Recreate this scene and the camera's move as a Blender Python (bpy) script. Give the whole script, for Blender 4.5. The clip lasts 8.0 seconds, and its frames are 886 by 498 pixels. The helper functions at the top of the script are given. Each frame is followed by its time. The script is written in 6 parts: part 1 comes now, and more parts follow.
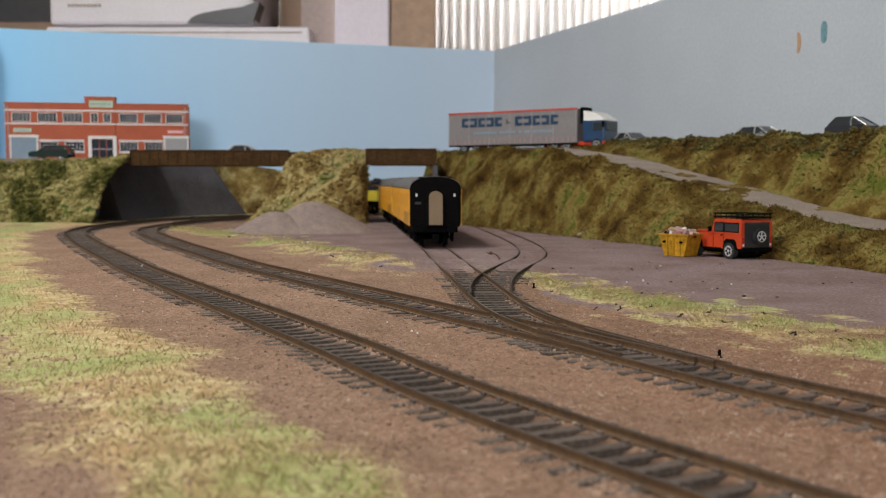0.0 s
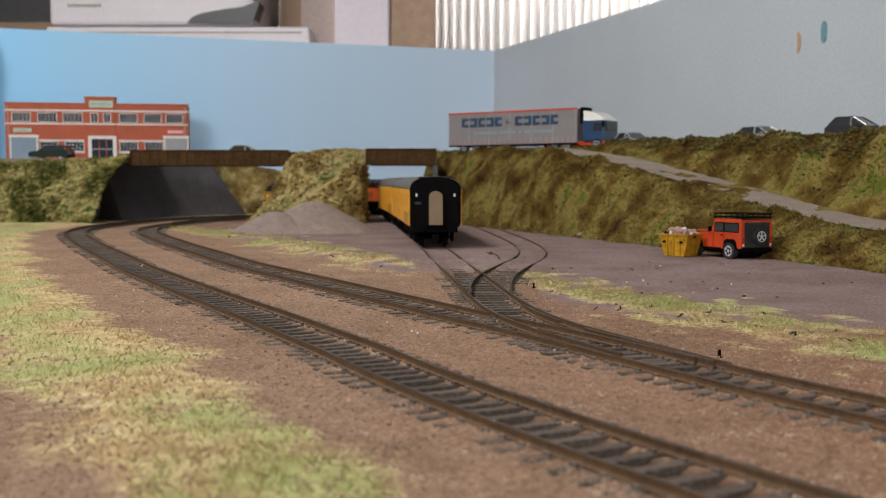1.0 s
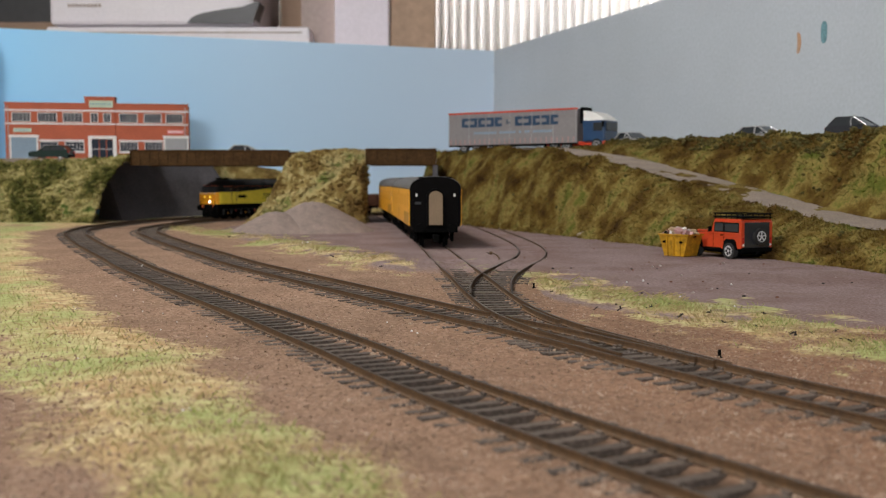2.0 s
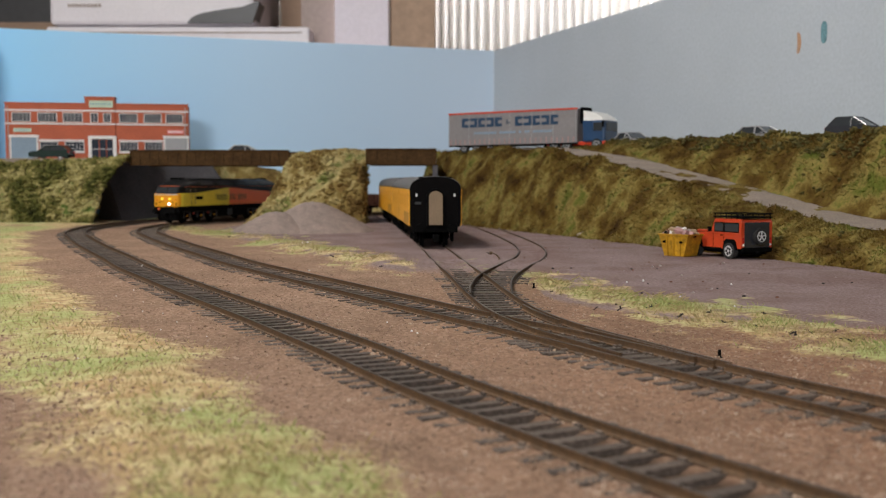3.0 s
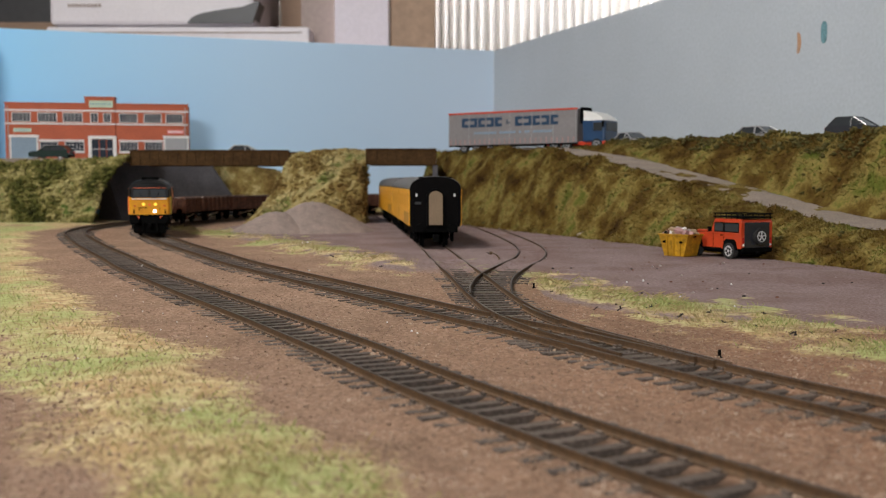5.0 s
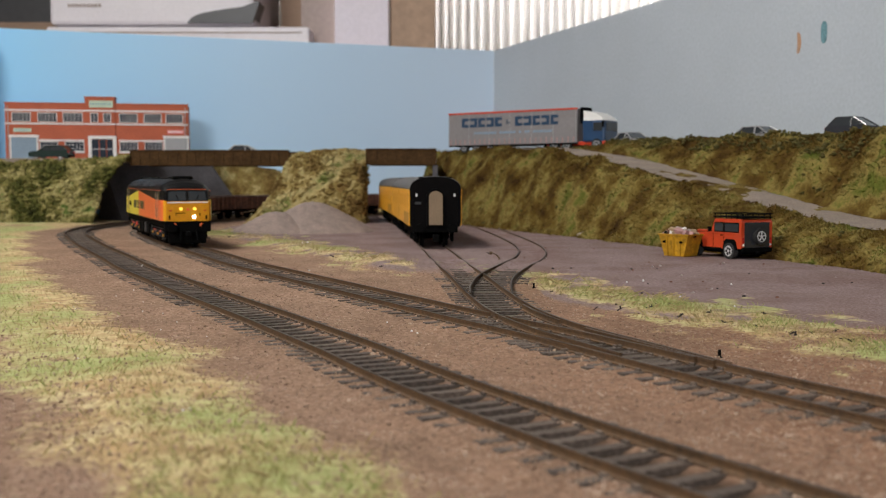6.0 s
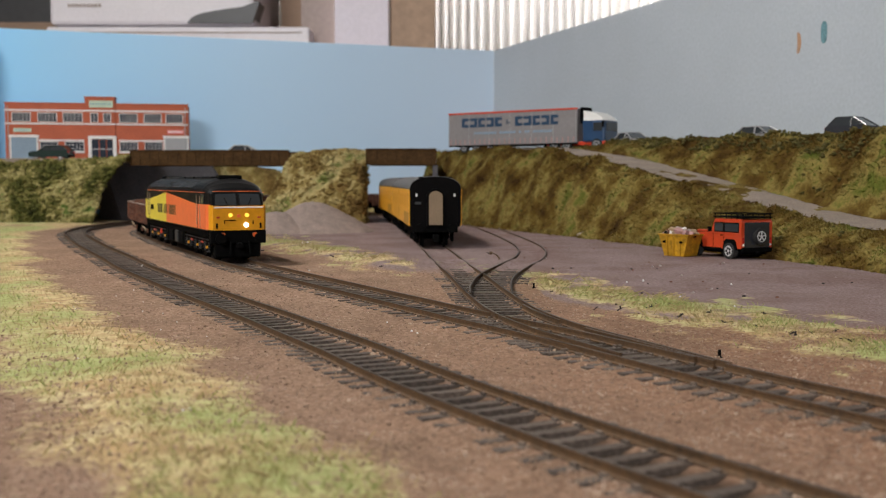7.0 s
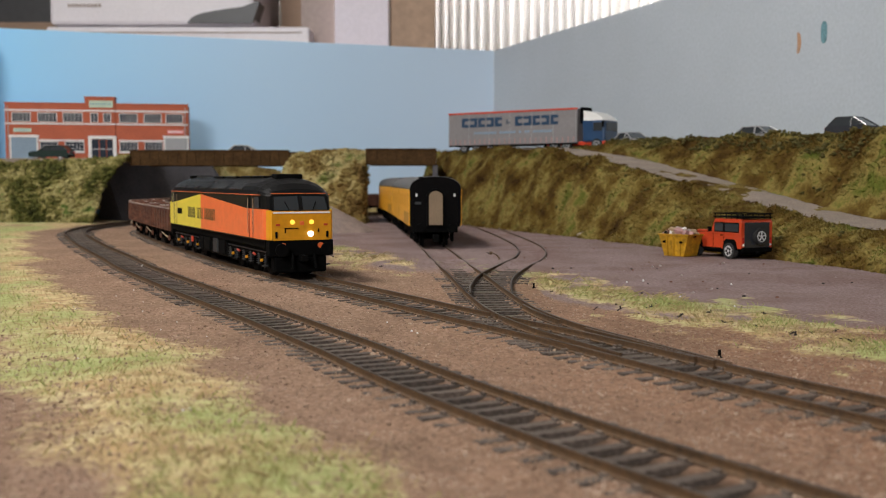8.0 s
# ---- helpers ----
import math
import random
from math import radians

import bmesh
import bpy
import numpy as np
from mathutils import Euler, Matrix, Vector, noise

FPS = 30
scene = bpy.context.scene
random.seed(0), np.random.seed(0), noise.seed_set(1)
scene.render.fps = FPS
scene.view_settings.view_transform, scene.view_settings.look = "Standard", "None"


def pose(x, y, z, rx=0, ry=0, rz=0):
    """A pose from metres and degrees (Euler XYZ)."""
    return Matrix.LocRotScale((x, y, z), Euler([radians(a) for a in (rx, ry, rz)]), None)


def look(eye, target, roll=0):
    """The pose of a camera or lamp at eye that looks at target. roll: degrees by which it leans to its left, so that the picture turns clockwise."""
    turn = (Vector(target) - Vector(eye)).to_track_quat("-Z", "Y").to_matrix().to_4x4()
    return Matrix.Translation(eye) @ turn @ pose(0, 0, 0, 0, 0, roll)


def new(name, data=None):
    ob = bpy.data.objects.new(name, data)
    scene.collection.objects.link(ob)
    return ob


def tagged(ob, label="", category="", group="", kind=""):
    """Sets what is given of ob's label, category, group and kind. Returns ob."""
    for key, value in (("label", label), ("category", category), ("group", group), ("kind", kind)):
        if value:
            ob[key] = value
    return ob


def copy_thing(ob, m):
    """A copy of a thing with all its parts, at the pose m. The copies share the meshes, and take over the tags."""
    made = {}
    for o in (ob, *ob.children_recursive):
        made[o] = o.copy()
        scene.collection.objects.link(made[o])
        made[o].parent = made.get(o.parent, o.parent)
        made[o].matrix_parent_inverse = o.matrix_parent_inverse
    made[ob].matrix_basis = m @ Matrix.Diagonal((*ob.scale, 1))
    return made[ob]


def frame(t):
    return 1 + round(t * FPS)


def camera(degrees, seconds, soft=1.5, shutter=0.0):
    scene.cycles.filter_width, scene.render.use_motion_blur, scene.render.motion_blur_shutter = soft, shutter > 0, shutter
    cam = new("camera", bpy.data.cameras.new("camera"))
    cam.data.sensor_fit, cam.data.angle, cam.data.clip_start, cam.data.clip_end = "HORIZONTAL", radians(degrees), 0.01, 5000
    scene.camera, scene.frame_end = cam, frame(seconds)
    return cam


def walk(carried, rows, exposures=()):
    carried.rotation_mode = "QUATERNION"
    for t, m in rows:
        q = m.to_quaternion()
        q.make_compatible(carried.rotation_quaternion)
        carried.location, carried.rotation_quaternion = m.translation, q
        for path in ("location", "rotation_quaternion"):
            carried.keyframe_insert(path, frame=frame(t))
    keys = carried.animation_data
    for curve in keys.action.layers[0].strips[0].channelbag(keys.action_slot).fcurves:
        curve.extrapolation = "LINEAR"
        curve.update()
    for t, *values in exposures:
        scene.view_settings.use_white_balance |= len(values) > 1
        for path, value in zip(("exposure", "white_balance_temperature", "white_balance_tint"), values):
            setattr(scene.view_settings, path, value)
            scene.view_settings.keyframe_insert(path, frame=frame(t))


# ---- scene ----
# A model railway of 1:76 scale. Meshes are drawn in millimetres and stored in metres; y runs away from the camera.
MM = 0.001
cam = camera(45.94, 8.0, soft=1.0)
cam.data.dof.use_dof = True
cam.data.dof.focus_distance = 0.43
cam.data.dof.aperture_fstop = 29.0
walk(cam, [(0.0, pose(0, 0, 0.051, 90 - 3.742, 0, 0)), (8.0, pose(0, 0, 0.051, 90 - 3.742, 0, 0))],
     exposures=[(0.0, 0.0), (8.0, 0.0)])

# ---- world and lights ----
world = bpy.data.worlds.new("sky")
scene.world = world
world.use_nodes = True
sky = world.node_tree.nodes.new("ShaderNodeTexSky")
sky.sky_type = "NISHITA"
sky.sun_disc = False
sky.sun_elevation, sky.sun_rotation = radians(35), radians(150)
world.node_tree.links.new(sky.outputs[0], world.node_tree.nodes["Background"].inputs[0])
world.node_tree.nodes["Background"].inputs[1].default_value = 0.12


def window_light(name, m, sx, sy, watts, colour):
    lamp = bpy.data.lights.new(name, "AREA")
    lamp.shape, lamp.size, lamp.size_y, lamp.energy, lamp.color = "RECTANGLE", sx, sy, watts, colour
    ob = new(name, lamp)
    ob.matrix_world = m
    return ob


window_light("window_daylight_front", look((-0.66, -1.86, 1.05), (-0.1, 1.2, 0.05)), 0.7, 0.5, 38, (1.0, 0.985, 0.975))
window_light("window_daylight_back", look((0.6, 2.97, 0.75), (0.6, 0.0, 0.7)), 1.05, 1.0, 75, (0.97, 0.98, 1.0))
# unseen source overhead, added for the light that falls from above left
window_light("ceiling_lamp_light", look((-0.80, 0.32, 1.42), (-0.14, 0.34, 0.0)), 0.6, 0.5, 40.0, (1.0, 0.96, 0.91))


# ---- materials ----
def nodes_of(name):
    m = bpy.data.materials.new(name)
    m.use_nodes = True
    nt = m.node_tree
    return m, nt, nt.nodes["Principled BSDF"]


def noise_node(nt, scale, detail=4.0, rough=0.6, coord="Object"):
    tc = nt.nodes.new("ShaderNodeTexCoord")
    n = nt.nodes.new("ShaderNodeTexNoise")
    n.inputs["Scale"].default_value, n.inputs["Detail"].default_value, n.inputs["Roughness"].default_value = scale, detail, rough
    nt.links.new(tc.outputs[coord], n.inputs["Vector"])
    return n


def ramp_node(nt, fac, stops):
    r = nt.nodes.new("ShaderNodeValToRGB")
    while len(r.color_ramp.elements) < len(stops):
        r.color_ramp.elements.new(0.5)
    for e, (p, c) in zip(r.color_ramp.elements, stops):
        e.position, e.color = p, (*c, 1)
    nt.links.new(fac, r.inputs[0])
    return r


def mix_node(nt, fac, a, b, mode="MIX"):
    n = nt.nodes.new("ShaderNodeMix")
    n.data_type, n.blend_type = "RGBA", mode
    for value, sock in ((fac, n.inputs[0]), (a, n.inputs[6]), (b, n.inputs[7])):
        if isinstance(value, bpy.types.NodeSocket):
            nt.links.new(value, sock)
        elif isinstance(value, tuple):
            sock.default_value = (*value, 1)
        else:
            sock.default_value = value
    return n.outputs[2]


def bump_node(nt, height, strength, dist):
    b = nt.nodes.new("ShaderNodeBump")
    b.inputs["Strength"].default_value, b.inputs["Distance"].default_value = strength, dist
    nt.links.new(height, b.inputs["Height"])
    return b.outputs[0]


def surface(name, colour, rough=0.6, metal=0.0, vary=0.12, grain=900.0, coarse=60.0, bump=0.2, depth=0.0002, spread=0.0, coat=0.0, spec=0.5):
    """A plain painted, moulded or natural surface with fine grain and broader stains; spread varies it from piece to piece."""
    m, nt, p = nodes_of(name)
    a, b = noise_node(nt, grain, 3), noise_node(nt, coarse, 4)
    dark = tuple(c * (1 - 1.6 * vary) for c in colour)
    light = tuple(min(1, c * (1 + 1.2 * vary)) for c in colour)
    r1 = ramp_node(nt, a.outputs["Fac"], [(0.3, dark), (0.7, light)])
    r2 = ramp_node(nt, b.outputs["Fac"], [(0.3, (1 - 1.5 * vary,) * 3), (0.7, (1, 1, 1))])
    col = mix_node(nt, 1.0, r1.outputs[0], r2.outputs[0], "MULTIPLY")
    if spread:
        info = nt.nodes.new("ShaderNodeObjectInfo")
        r3 = ramp_node(nt, info.outputs["Random"], [(0.0, (1 - spread,) * 3), (1.0, (1, 1, 1))])
        col = mix_node(nt, 1.0, col, r3.outputs[0], "MULTIPLY")
    nt.links.new(col, p.inputs["Base Color"])
    p.inputs["Roughness"].default_value, p.inputs["Metallic"].default_value = rough, metal
    p.inputs["Coat Weight"].default_value = coat
    p.inputs["Specular IOR Level"].default_value = spec
    if bump:
        nt.links.new(bump_node(nt, a.outputs["Fac"], bump, depth), p.inputs["Normal"])
    return m


def glow(name, colour, strength):
    m, nt, p = nodes_of(name)
    p.inputs["Base Color"].default_value = (*colour, 1)
    p.inputs["Emission Color"].default_value = (*colour, 1)
    p.inputs["Emission Strength"].default_value = strength
    return m


def glass(name, tint, rough=0.05):
    m, nt, p = nodes_of(name)
    p.inputs["Base Color"].default_value = (*tint, 1)
    p.inputs["Roughness"].default_value = rough
    p.inputs["Specular IOR Level"].default_value = 0.8
    return m


def mask_ground(name):
    """Soil, ballast, bare yard and flock grass, mixed by the masks stored on the sheet."""
    m, nt, p = nodes_of(name)
    fine, mid, big = noise_node(nt, 1300, 3, 0.7), noise_node(nt, 330, 4, 0.65), noise_node(nt, 22, 5, 0.6)
    vor = nt.nodes.new("ShaderNodeTexVoronoi")
    vor.inputs["Scale"].default_value = 900
    tc = nt.nodes.new("ShaderNodeTexCoord")
    nt.links.new(tc.outputs["Object"], vor.inputs["Vector"])
    bal = ramp_node(nt, vor.outputs["Color"], [(0.0, (0.20, 0.127, 0.088)), (0.5, (0.28, 0.185, 0.132)), (1.0, (0.39, 0.272, 0.205))])
    bal2 = ramp_node(nt, big.outputs["Fac"], [(0.3, (0.74, 0.70, 0.66)), (0.7, (1.1, 1.06, 1.02))])
    soil = mix_node(nt, 1.0, bal.outputs[0], bal2.outputs[0], "MULTIPLY")
    # the ballast turns darker and redder towards the inner line
    place = nt.nodes.new("ShaderNodeSeparateXYZ")
    nt.links.new(tc.outputs["Object"], place.inputs[0])
    drift = nt.nodes.new("ShaderNodeMath")
    drift.operation = "MULTIPLY_ADD"
    nt.links.new(big.outputs["Fac"], drift.inputs[0])
    drift.inputs[1].default_value = 0.12
    nt.links.new(place.outputs["X"], drift.inputs[2])
    soil_tint = nt.nodes.new("ShaderNodeMapRange")
    soil_tint.inputs["From Min"].default_value, soil_tint.inputs["From Max"].default_value = 0.03, 0.17
    nt.links.new(drift.outputs[0], soil_tint.inputs["Value"])
    soil = mix_node(nt, 1.0, soil, ramp_node(nt, soil_tint.outputs[0], [(0.0, (0.97, 0.985, 0.98)), (1.0, (0.80, 0.71, 0.64))]).outputs[0], "MULTIPLY")
    grit = noise_node(nt, 760, 4, 0.7)
    yard = ramp_node(nt, grit.outputs["Fac"], [(0.28, (0.115, 0.08, 0.072)), (0.5, (0.222, 0.165, 0.156)), (0.75, (0.36, 0.285, 0.27))])
    yard2 = mix_node(nt, 1.0, yard.outputs[0], ramp_node(nt, big.outputs["Fac"], [(0.38, (0.80, 0.72, 0.69)), (0.60, (1.0, 1.0, 1.02))]).outputs[0], "MULTIPLY")
    grass = ramp_node(nt, mid.outputs["Fac"], [(0.25, (0.32, 0.235, 0.13)), (0.5, (0.50, 0.41, 0.225)), (0.75, (0.64, 0.57, 0.35))])
    green = ramp_node(nt, mid.outputs["Fac"], [(0.25, (0.24, 0.24, 0.09)), (0.7, (0.43, 0.47, 0.20))])
    att = nt.nodes.new("ShaderNodeAttribute")
    att.attribute_name = "zone"
    sep = nt.nodes.new("ShaderNodeSeparateColor")
    nt.links.new(att.outputs["Color"], sep.inputs[0])

    def sharpen(sock, amount=0.55):
        add = nt.nodes.new("ShaderNodeMath")
        add.operation = "MULTIPLY_ADD"
        nt.links.new(mid.outputs["Fac"], add.inputs[0])
        add.inputs[1].default_value = amount
        nt.links.new(sock, add.inputs[2])
        return ramp_node(nt, add.outputs[0], [(0.32 + amount * 0.3, (0, 0, 0)), (0.72 + amount * 0.5, (1, 1, 1))]).outputs[0]
    c = mix_node(nt, sharpen(sep.outputs[1], 0.3), soil, yard2)
    # dark bed colour: the shade in the gaps between sleepers is painted in
    dusty = ramp_node(nt, mid.outputs["Fac"], [(0.3, (0.035, 0.024, 0.017)), (0.62, (0.075, 0.050, 0.034)), (0.75, (0.19, 0.125, 0.085))])
    c = mix_node(nt, att.outputs["Alpha"], c, dusty.outputs[0])
    patch = noise_node(nt, 75, 4, 0.6)
    worn = ramp_node(nt, patch.outputs["Fac"], [(0.40, (0.88, 0.74, 0.68)), (0.6, (1.1, 1.1, 1.08))])
    dry = mix_node(nt, 1.0, grass.outputs[0], worn.outputs[0], "MULTIPLY")
    c = mix_node(nt, sharpen(sep.outputs[0], 0.9), c, dry)
    c = mix_node(nt, sharpen(sep.outputs[2]), c, green.outputs[0])
    nt.links.new(c, p.inputs["Base Color"])
    p.inputs["Roughness"].default_value = 0.95
    p.inputs["Specular IOR Level"].default_value = 0.15
    mixh = nt.nodes.new("ShaderNodeMath")
    mixh.operation = "ADD"
    nt.links.new(fine.outputs["Fac"], mixh.inputs[0])
    nt.links.new(vor.outputs["Distance"], mixh.inputs[1])
    nt.links.new(bump_node(nt, mixh.outputs[0], 0.5, 0.0005), p.inputs["Normal"])
    return m


def flock(name, stops, scale=34.0):
    """Foam and fibre scatter: colour drifts over the bank and from clump to clump."""
    m, nt, p = nodes_of(name)
    big, fine = noise_node(nt, scale, 7, 0.66), noise_node(nt, 700, 3)
    geo = nt.nodes.new("ShaderNodeNewGeometry")
    add = nt.nodes.new("ShaderNodeMath")
    add.operation = "MULTIPLY_ADD"
    nt.links.new(geo.outputs["Random Per Island"], add.inputs[0])
    add.inputs[1].default_value = 0.07
    sub = nt.nodes.new("ShaderNodeMath")
    sub.operation = "SUBTRACT"
    nt.links.new(big.outputs["Fac"], sub.inputs[0])
    sub.inputs[1].default_value = 0.035
    nt.links.new(sub.outputs[0], add.inputs[2])
    c = ramp_node(nt, add.outputs[0], stops).outputs[0]
    c = mix_node(nt, 1.0, c, ramp_node(nt, fine.outputs["Fac"], [(0.3, (0.72, 0.72, 0.70)), (0.7, (1.1, 1.1, 1.05))]).outputs[0], "MULTIPLY")
    nt.links.new(c, p.inputs["Base Color"])
    p.inputs["Roughness"].default_value = 1.0
    p.inputs["Specular IOR Level"].default_value = 0.1
    nt.links.new(bump_node(nt, fine.outputs["Fac"], 0.8, 0.0008), p.inputs["Normal"])
    return m


M_GROUND = mask_ground("soil_ballast_and_flock")
BANK_STOPS = [(0.30, (0.030, 0.015, 0.004)), (0.40, (0.078, 0.044, 0.010)), (0.48, (0.122, 0.082, 0.019)), (0.55, (0.215, 0.165, 0.052)), (0.63, (0.10, 0.112, 0.02))]
M_BANK = flock("bank_flock", BANK_STOPS, 30.0)
M_BANKWEST = flock("shaded_green_flock", [(0.33, (0.022, 0.024, 0.008)), (0.43, (0.075, 0.078, 0.02)), (0.51, (0.17, 0.15, 0.05)), (0.575, (0.36, 0.31, 0.14)), (0.66, (0.10, 0.145, 0.035))], 26.0)
M_BANKPALE = flock("pale_bank_flock", stops=[(0.33, (0.07, 0.040, 0.013)), (0.43, (0.165, 0.105, 0.035)), (0.51, (0.25, 0.185, 0.066)), (0.58, (0.42, 0.34, 0.165)), (0.68, (0.14, 0.16, 0.042))], scale=28.0)
M_TWIG = surface("dark_twig", (0.022, 0.017, 0.012), 0.9, vary=0.2)
M_HEDGE = flock("dark_scrub", [(0.25, (0.045, 0.04, 0.015)), (0.55, (0.10, 0.085, 0.03)), (0.8, (0.17, 0.14, 0.06))])
M_BLADE = flock("static_grass", [(0.3, (0.40, 0.33, 0.16)), (0.5, (0.40, 0.41, 0.17)), (0.7, (0.29, 0.40, 0.13))], 40)
M_STRAW = flock("straw_grass", [(0.3, (0.36, 0.26, 0.14)), (0.5, (0.52, 0.42, 0.23)), (0.7, (0.38, 0.39, 0.17))], 40)
for _m in (M_BLADE, M_STRAW):
    _nt = _m.node_tree
    _p = _nt.nodes["Principled BSDF"]
    _tr = _nt.nodes.new("ShaderNodeBsdfTranslucent")
    _nt.links.new(_p.inputs["Base Color"].links[0].from_socket, _tr.inputs[0])
    _mx = _nt.nodes.new("ShaderNodeMixShader")
    _mx.inputs[0].default_value = 0.5
    _nt.links.new(_p.outputs[0], _mx.inputs[1])
    _nt.links.new(_tr.outputs[0], _mx.inputs[2])
    _nt.links.new(_mx.outputs[0], _nt.nodes["Material Output"].inputs[0])
M_STONE = flock("loose_ballast", [(0.32, (0.24, 0.16, 0.115)), (0.5, (0.36, 0.25, 0.19)), (0.68, (0.56, 0.43, 0.34))], 90)
M_GRAVEL = surface("gravel_heap", (0.29, 0.225, 0.195), 0.95, vary=0.22, grain=1200, coarse=120, bump=0.8, depth=0.0006)
M_ROAD = surface("dusty_road", (0.275, 0.222, 0.185), 0.95, vary=0.2, grain=900, coarse=50, bump=0.6, depth=0.0003)
M_RAIL = surface("rusty_rail", (0.105, 0.055, 0.022), 0.7, 0.0, vary=0.25, grain=700, coarse=80, bump=0.3)
M_RAILTOP = surface("dark_rail_head", (0.038, 0.024, 0.014), 0.55, 0.1, vary=0.15, grain=600, coarse=60, bump=0.1)
M_SLEEPER = surface("dark_sleeper", (0.16, 0.122, 0.097), 0.85, vary=0.3, grain=800, coarse=140, bump=0.4, spread=0.45)
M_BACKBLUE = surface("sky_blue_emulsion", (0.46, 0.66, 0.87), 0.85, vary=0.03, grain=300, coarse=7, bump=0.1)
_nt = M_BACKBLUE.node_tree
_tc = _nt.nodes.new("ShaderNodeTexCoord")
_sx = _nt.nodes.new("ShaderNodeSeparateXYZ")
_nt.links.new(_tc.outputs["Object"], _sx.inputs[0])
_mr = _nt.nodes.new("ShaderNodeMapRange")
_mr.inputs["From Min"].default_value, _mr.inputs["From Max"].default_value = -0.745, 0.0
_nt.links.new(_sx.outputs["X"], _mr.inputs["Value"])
# the shade near the corner is put into the colour: blue turns grey along X
_corner_shade = ramp_node(_nt, _mr.outputs[0], [(0.0, (0.29, 0.60, 0.90)), (0.45, (0.45, 0.65, 0.86)), (1.0, (0.53, 0.64, 0.77))])
_nt.links.new(_corner_shade.outputs[0], _nt.nodes["Principled BSDF"].inputs["Base Color"])
M_BACKGREY = surface("blue_grey_emulsion", (0.45, 0.497, 0.548), 0.85, vary=0.05, grain=300, coarse=6, bump=0.1)
M_BACKWEST = surface("bright_sky_blue_emulsion", (0.29, 0.60, 0.90), 0.85, vary=0.03, grain=300, coarse=7, bump=0.1)
M_BOARD = surface("plywood", (0.45, 0.33, 0.2), 0.7, vary=0.12, grain=200, coarse=20)
M_BROWNPLATE = surface("brown_girder_paint", (0.075, 0.040, 0.016), 0.85, spec=0.1, vary=0.25, grain=400, coarse=60, bump=0.4)
M_ABUT = surface("grey_abutment_card", (0.11, 0.104, 0.112), 0.9, spec=0.1, vary=0.15, grain=400, coarse=40, bump=0.3)
M_BLACK = surface("matt_black_paint", (0.003, 0.003, 0.003), 0.8, spec=0.06, vary=0.2, grain=500, coarse=80, bump=0.1)
M_COACHBLACK = surface("satin_black_coach_end", (0.0035, 0.003, 0.003), 0.7, spec=0.06, vary=0.2, grain=400, coarse=60, bump=0.15)
M_COACHYELLOW = surface("coach_yellow_paint", (0.80, 0.37, 0.02), 0.35, vary=0.05, grain=300, coarse=40, bump=0.05)
M_COACHROOF = surface("weathered_grey_roof", (0.13, 0.125, 0.125), 0.6, vary=0.15, grain=400, coarse=50, bump=0.2)
M_TAN = surface("tan_gangway_cover", (0.42, 0.31, 0.20), 0.8, vary=0.08, grain=300, coarse=60)
M_LOCOBLACK = surface("loco_black_paint", (0.005, 0.005, 0.0055), 0.45, spec=0.2, vary=0.2, grain=400, coarse=60, bump=0.1)
M_LOCOGREY = surface("loco_grille_grey", (0.022, 0.023, 0.025), 0.5, vary=0.25, grain=600, coarse=60, bump=0.3)
M_LOCOYELLOW = surface("loco_lime_yellow", (0.76, 0.62, 0.06), 0.34, vary=0.05, grain=300, coarse=50, bump=0.05)
M_LOCOORANGE = surface("loco_orange", (0.82, 0.16, 0.045), 0.34, vary=0.05, grain=300, coarse=50, bump=0.05)
M_LOCOEND = surface("warning_yellow", (0.72, 0.31, 0.010), 0.34, vary=0.06, grain=300, coarse=60, bump=0.05)
M_RED = surface("red_paint", (0.55, 0.05, 0.02), 0.4, vary=0.1)
M_WHITE = surface("white_paint", (0.78, 0.77, 0.75), 0.45, vary=0.05)
M_SCREEN = glass("dark_window", (0.03, 0.034, 0.038), 0.08)
M_LAMPWHITE = glow("headlight_glow", (0.93, 0.97, 1.0), 3.0)
M_LAMPAMBER = glow("marker_glow", (1.0, 0.66, 0.07), 1.1)
M_RUST = surface("rusty_wagon_steel", (0.15, 0.055, 0.028), 0.8, vary=0.35, grain=400, coarse=60, bump=0.4)
M_LOAD = surface("pale_stone_load", (0.42, 0.36, 0.33), 0.95, vary=0.25, grain=900, coarse=100, bump=0.8, depth=0.0006)
M_BRICK = surface("printed_red_brick", (0.43, 0.095, 0.04), 0.7, vary=0.12, grain=500, coarse=40, bump=0.15)
M_TRIM = surface("white_stone_trim", (0.70, 0.68, 0.67), 0.7, vary=0.06)
M_PANE = glass("blue_grey_pane", (0.012, 0.017, 0.03), 0.5)
M_PANE.node_tree.nodes["Principled BSDF"].inputs["Specular IOR Level"].default_value = 0.2
M_SHUTTER = surface("blue_grey_shutter", (0.20, 0.28, 0.36), 0.5, vary=0.08)
M_SHUTTERGREY = surface("grey_shutter", (0.33, 0.33, 0.34), 0.5, vary=0.08)
M_SIGNGREEN = surface("pale_green_sign", (0.42, 0.55, 0.42), 0.5, vary=0.05)
M_SIGNPINK = surface("pink_sign", (0.72, 0.22, 0.22), 0.5, vary=0.05)
M_CURTAIN = surface("white_curtain", (0.80, 0.775, 0.74), 0.9, vary=0.03, grain=200, coarse=10)
_nt = M_CURTAIN.node_tree
_tr = _nt.nodes.new("ShaderNodeBsdfTranslucent")
_tr.inputs[0].default_value = (0.85, 0.83, 0.82, 1)
_mx = _nt.nodes.new("ShaderNodeMixShader")
_mx.inputs[0].default_value = 0.45
_nt.links.new(_nt.nodes["Principled BSDF"].outputs[0], _mx.inputs[1])
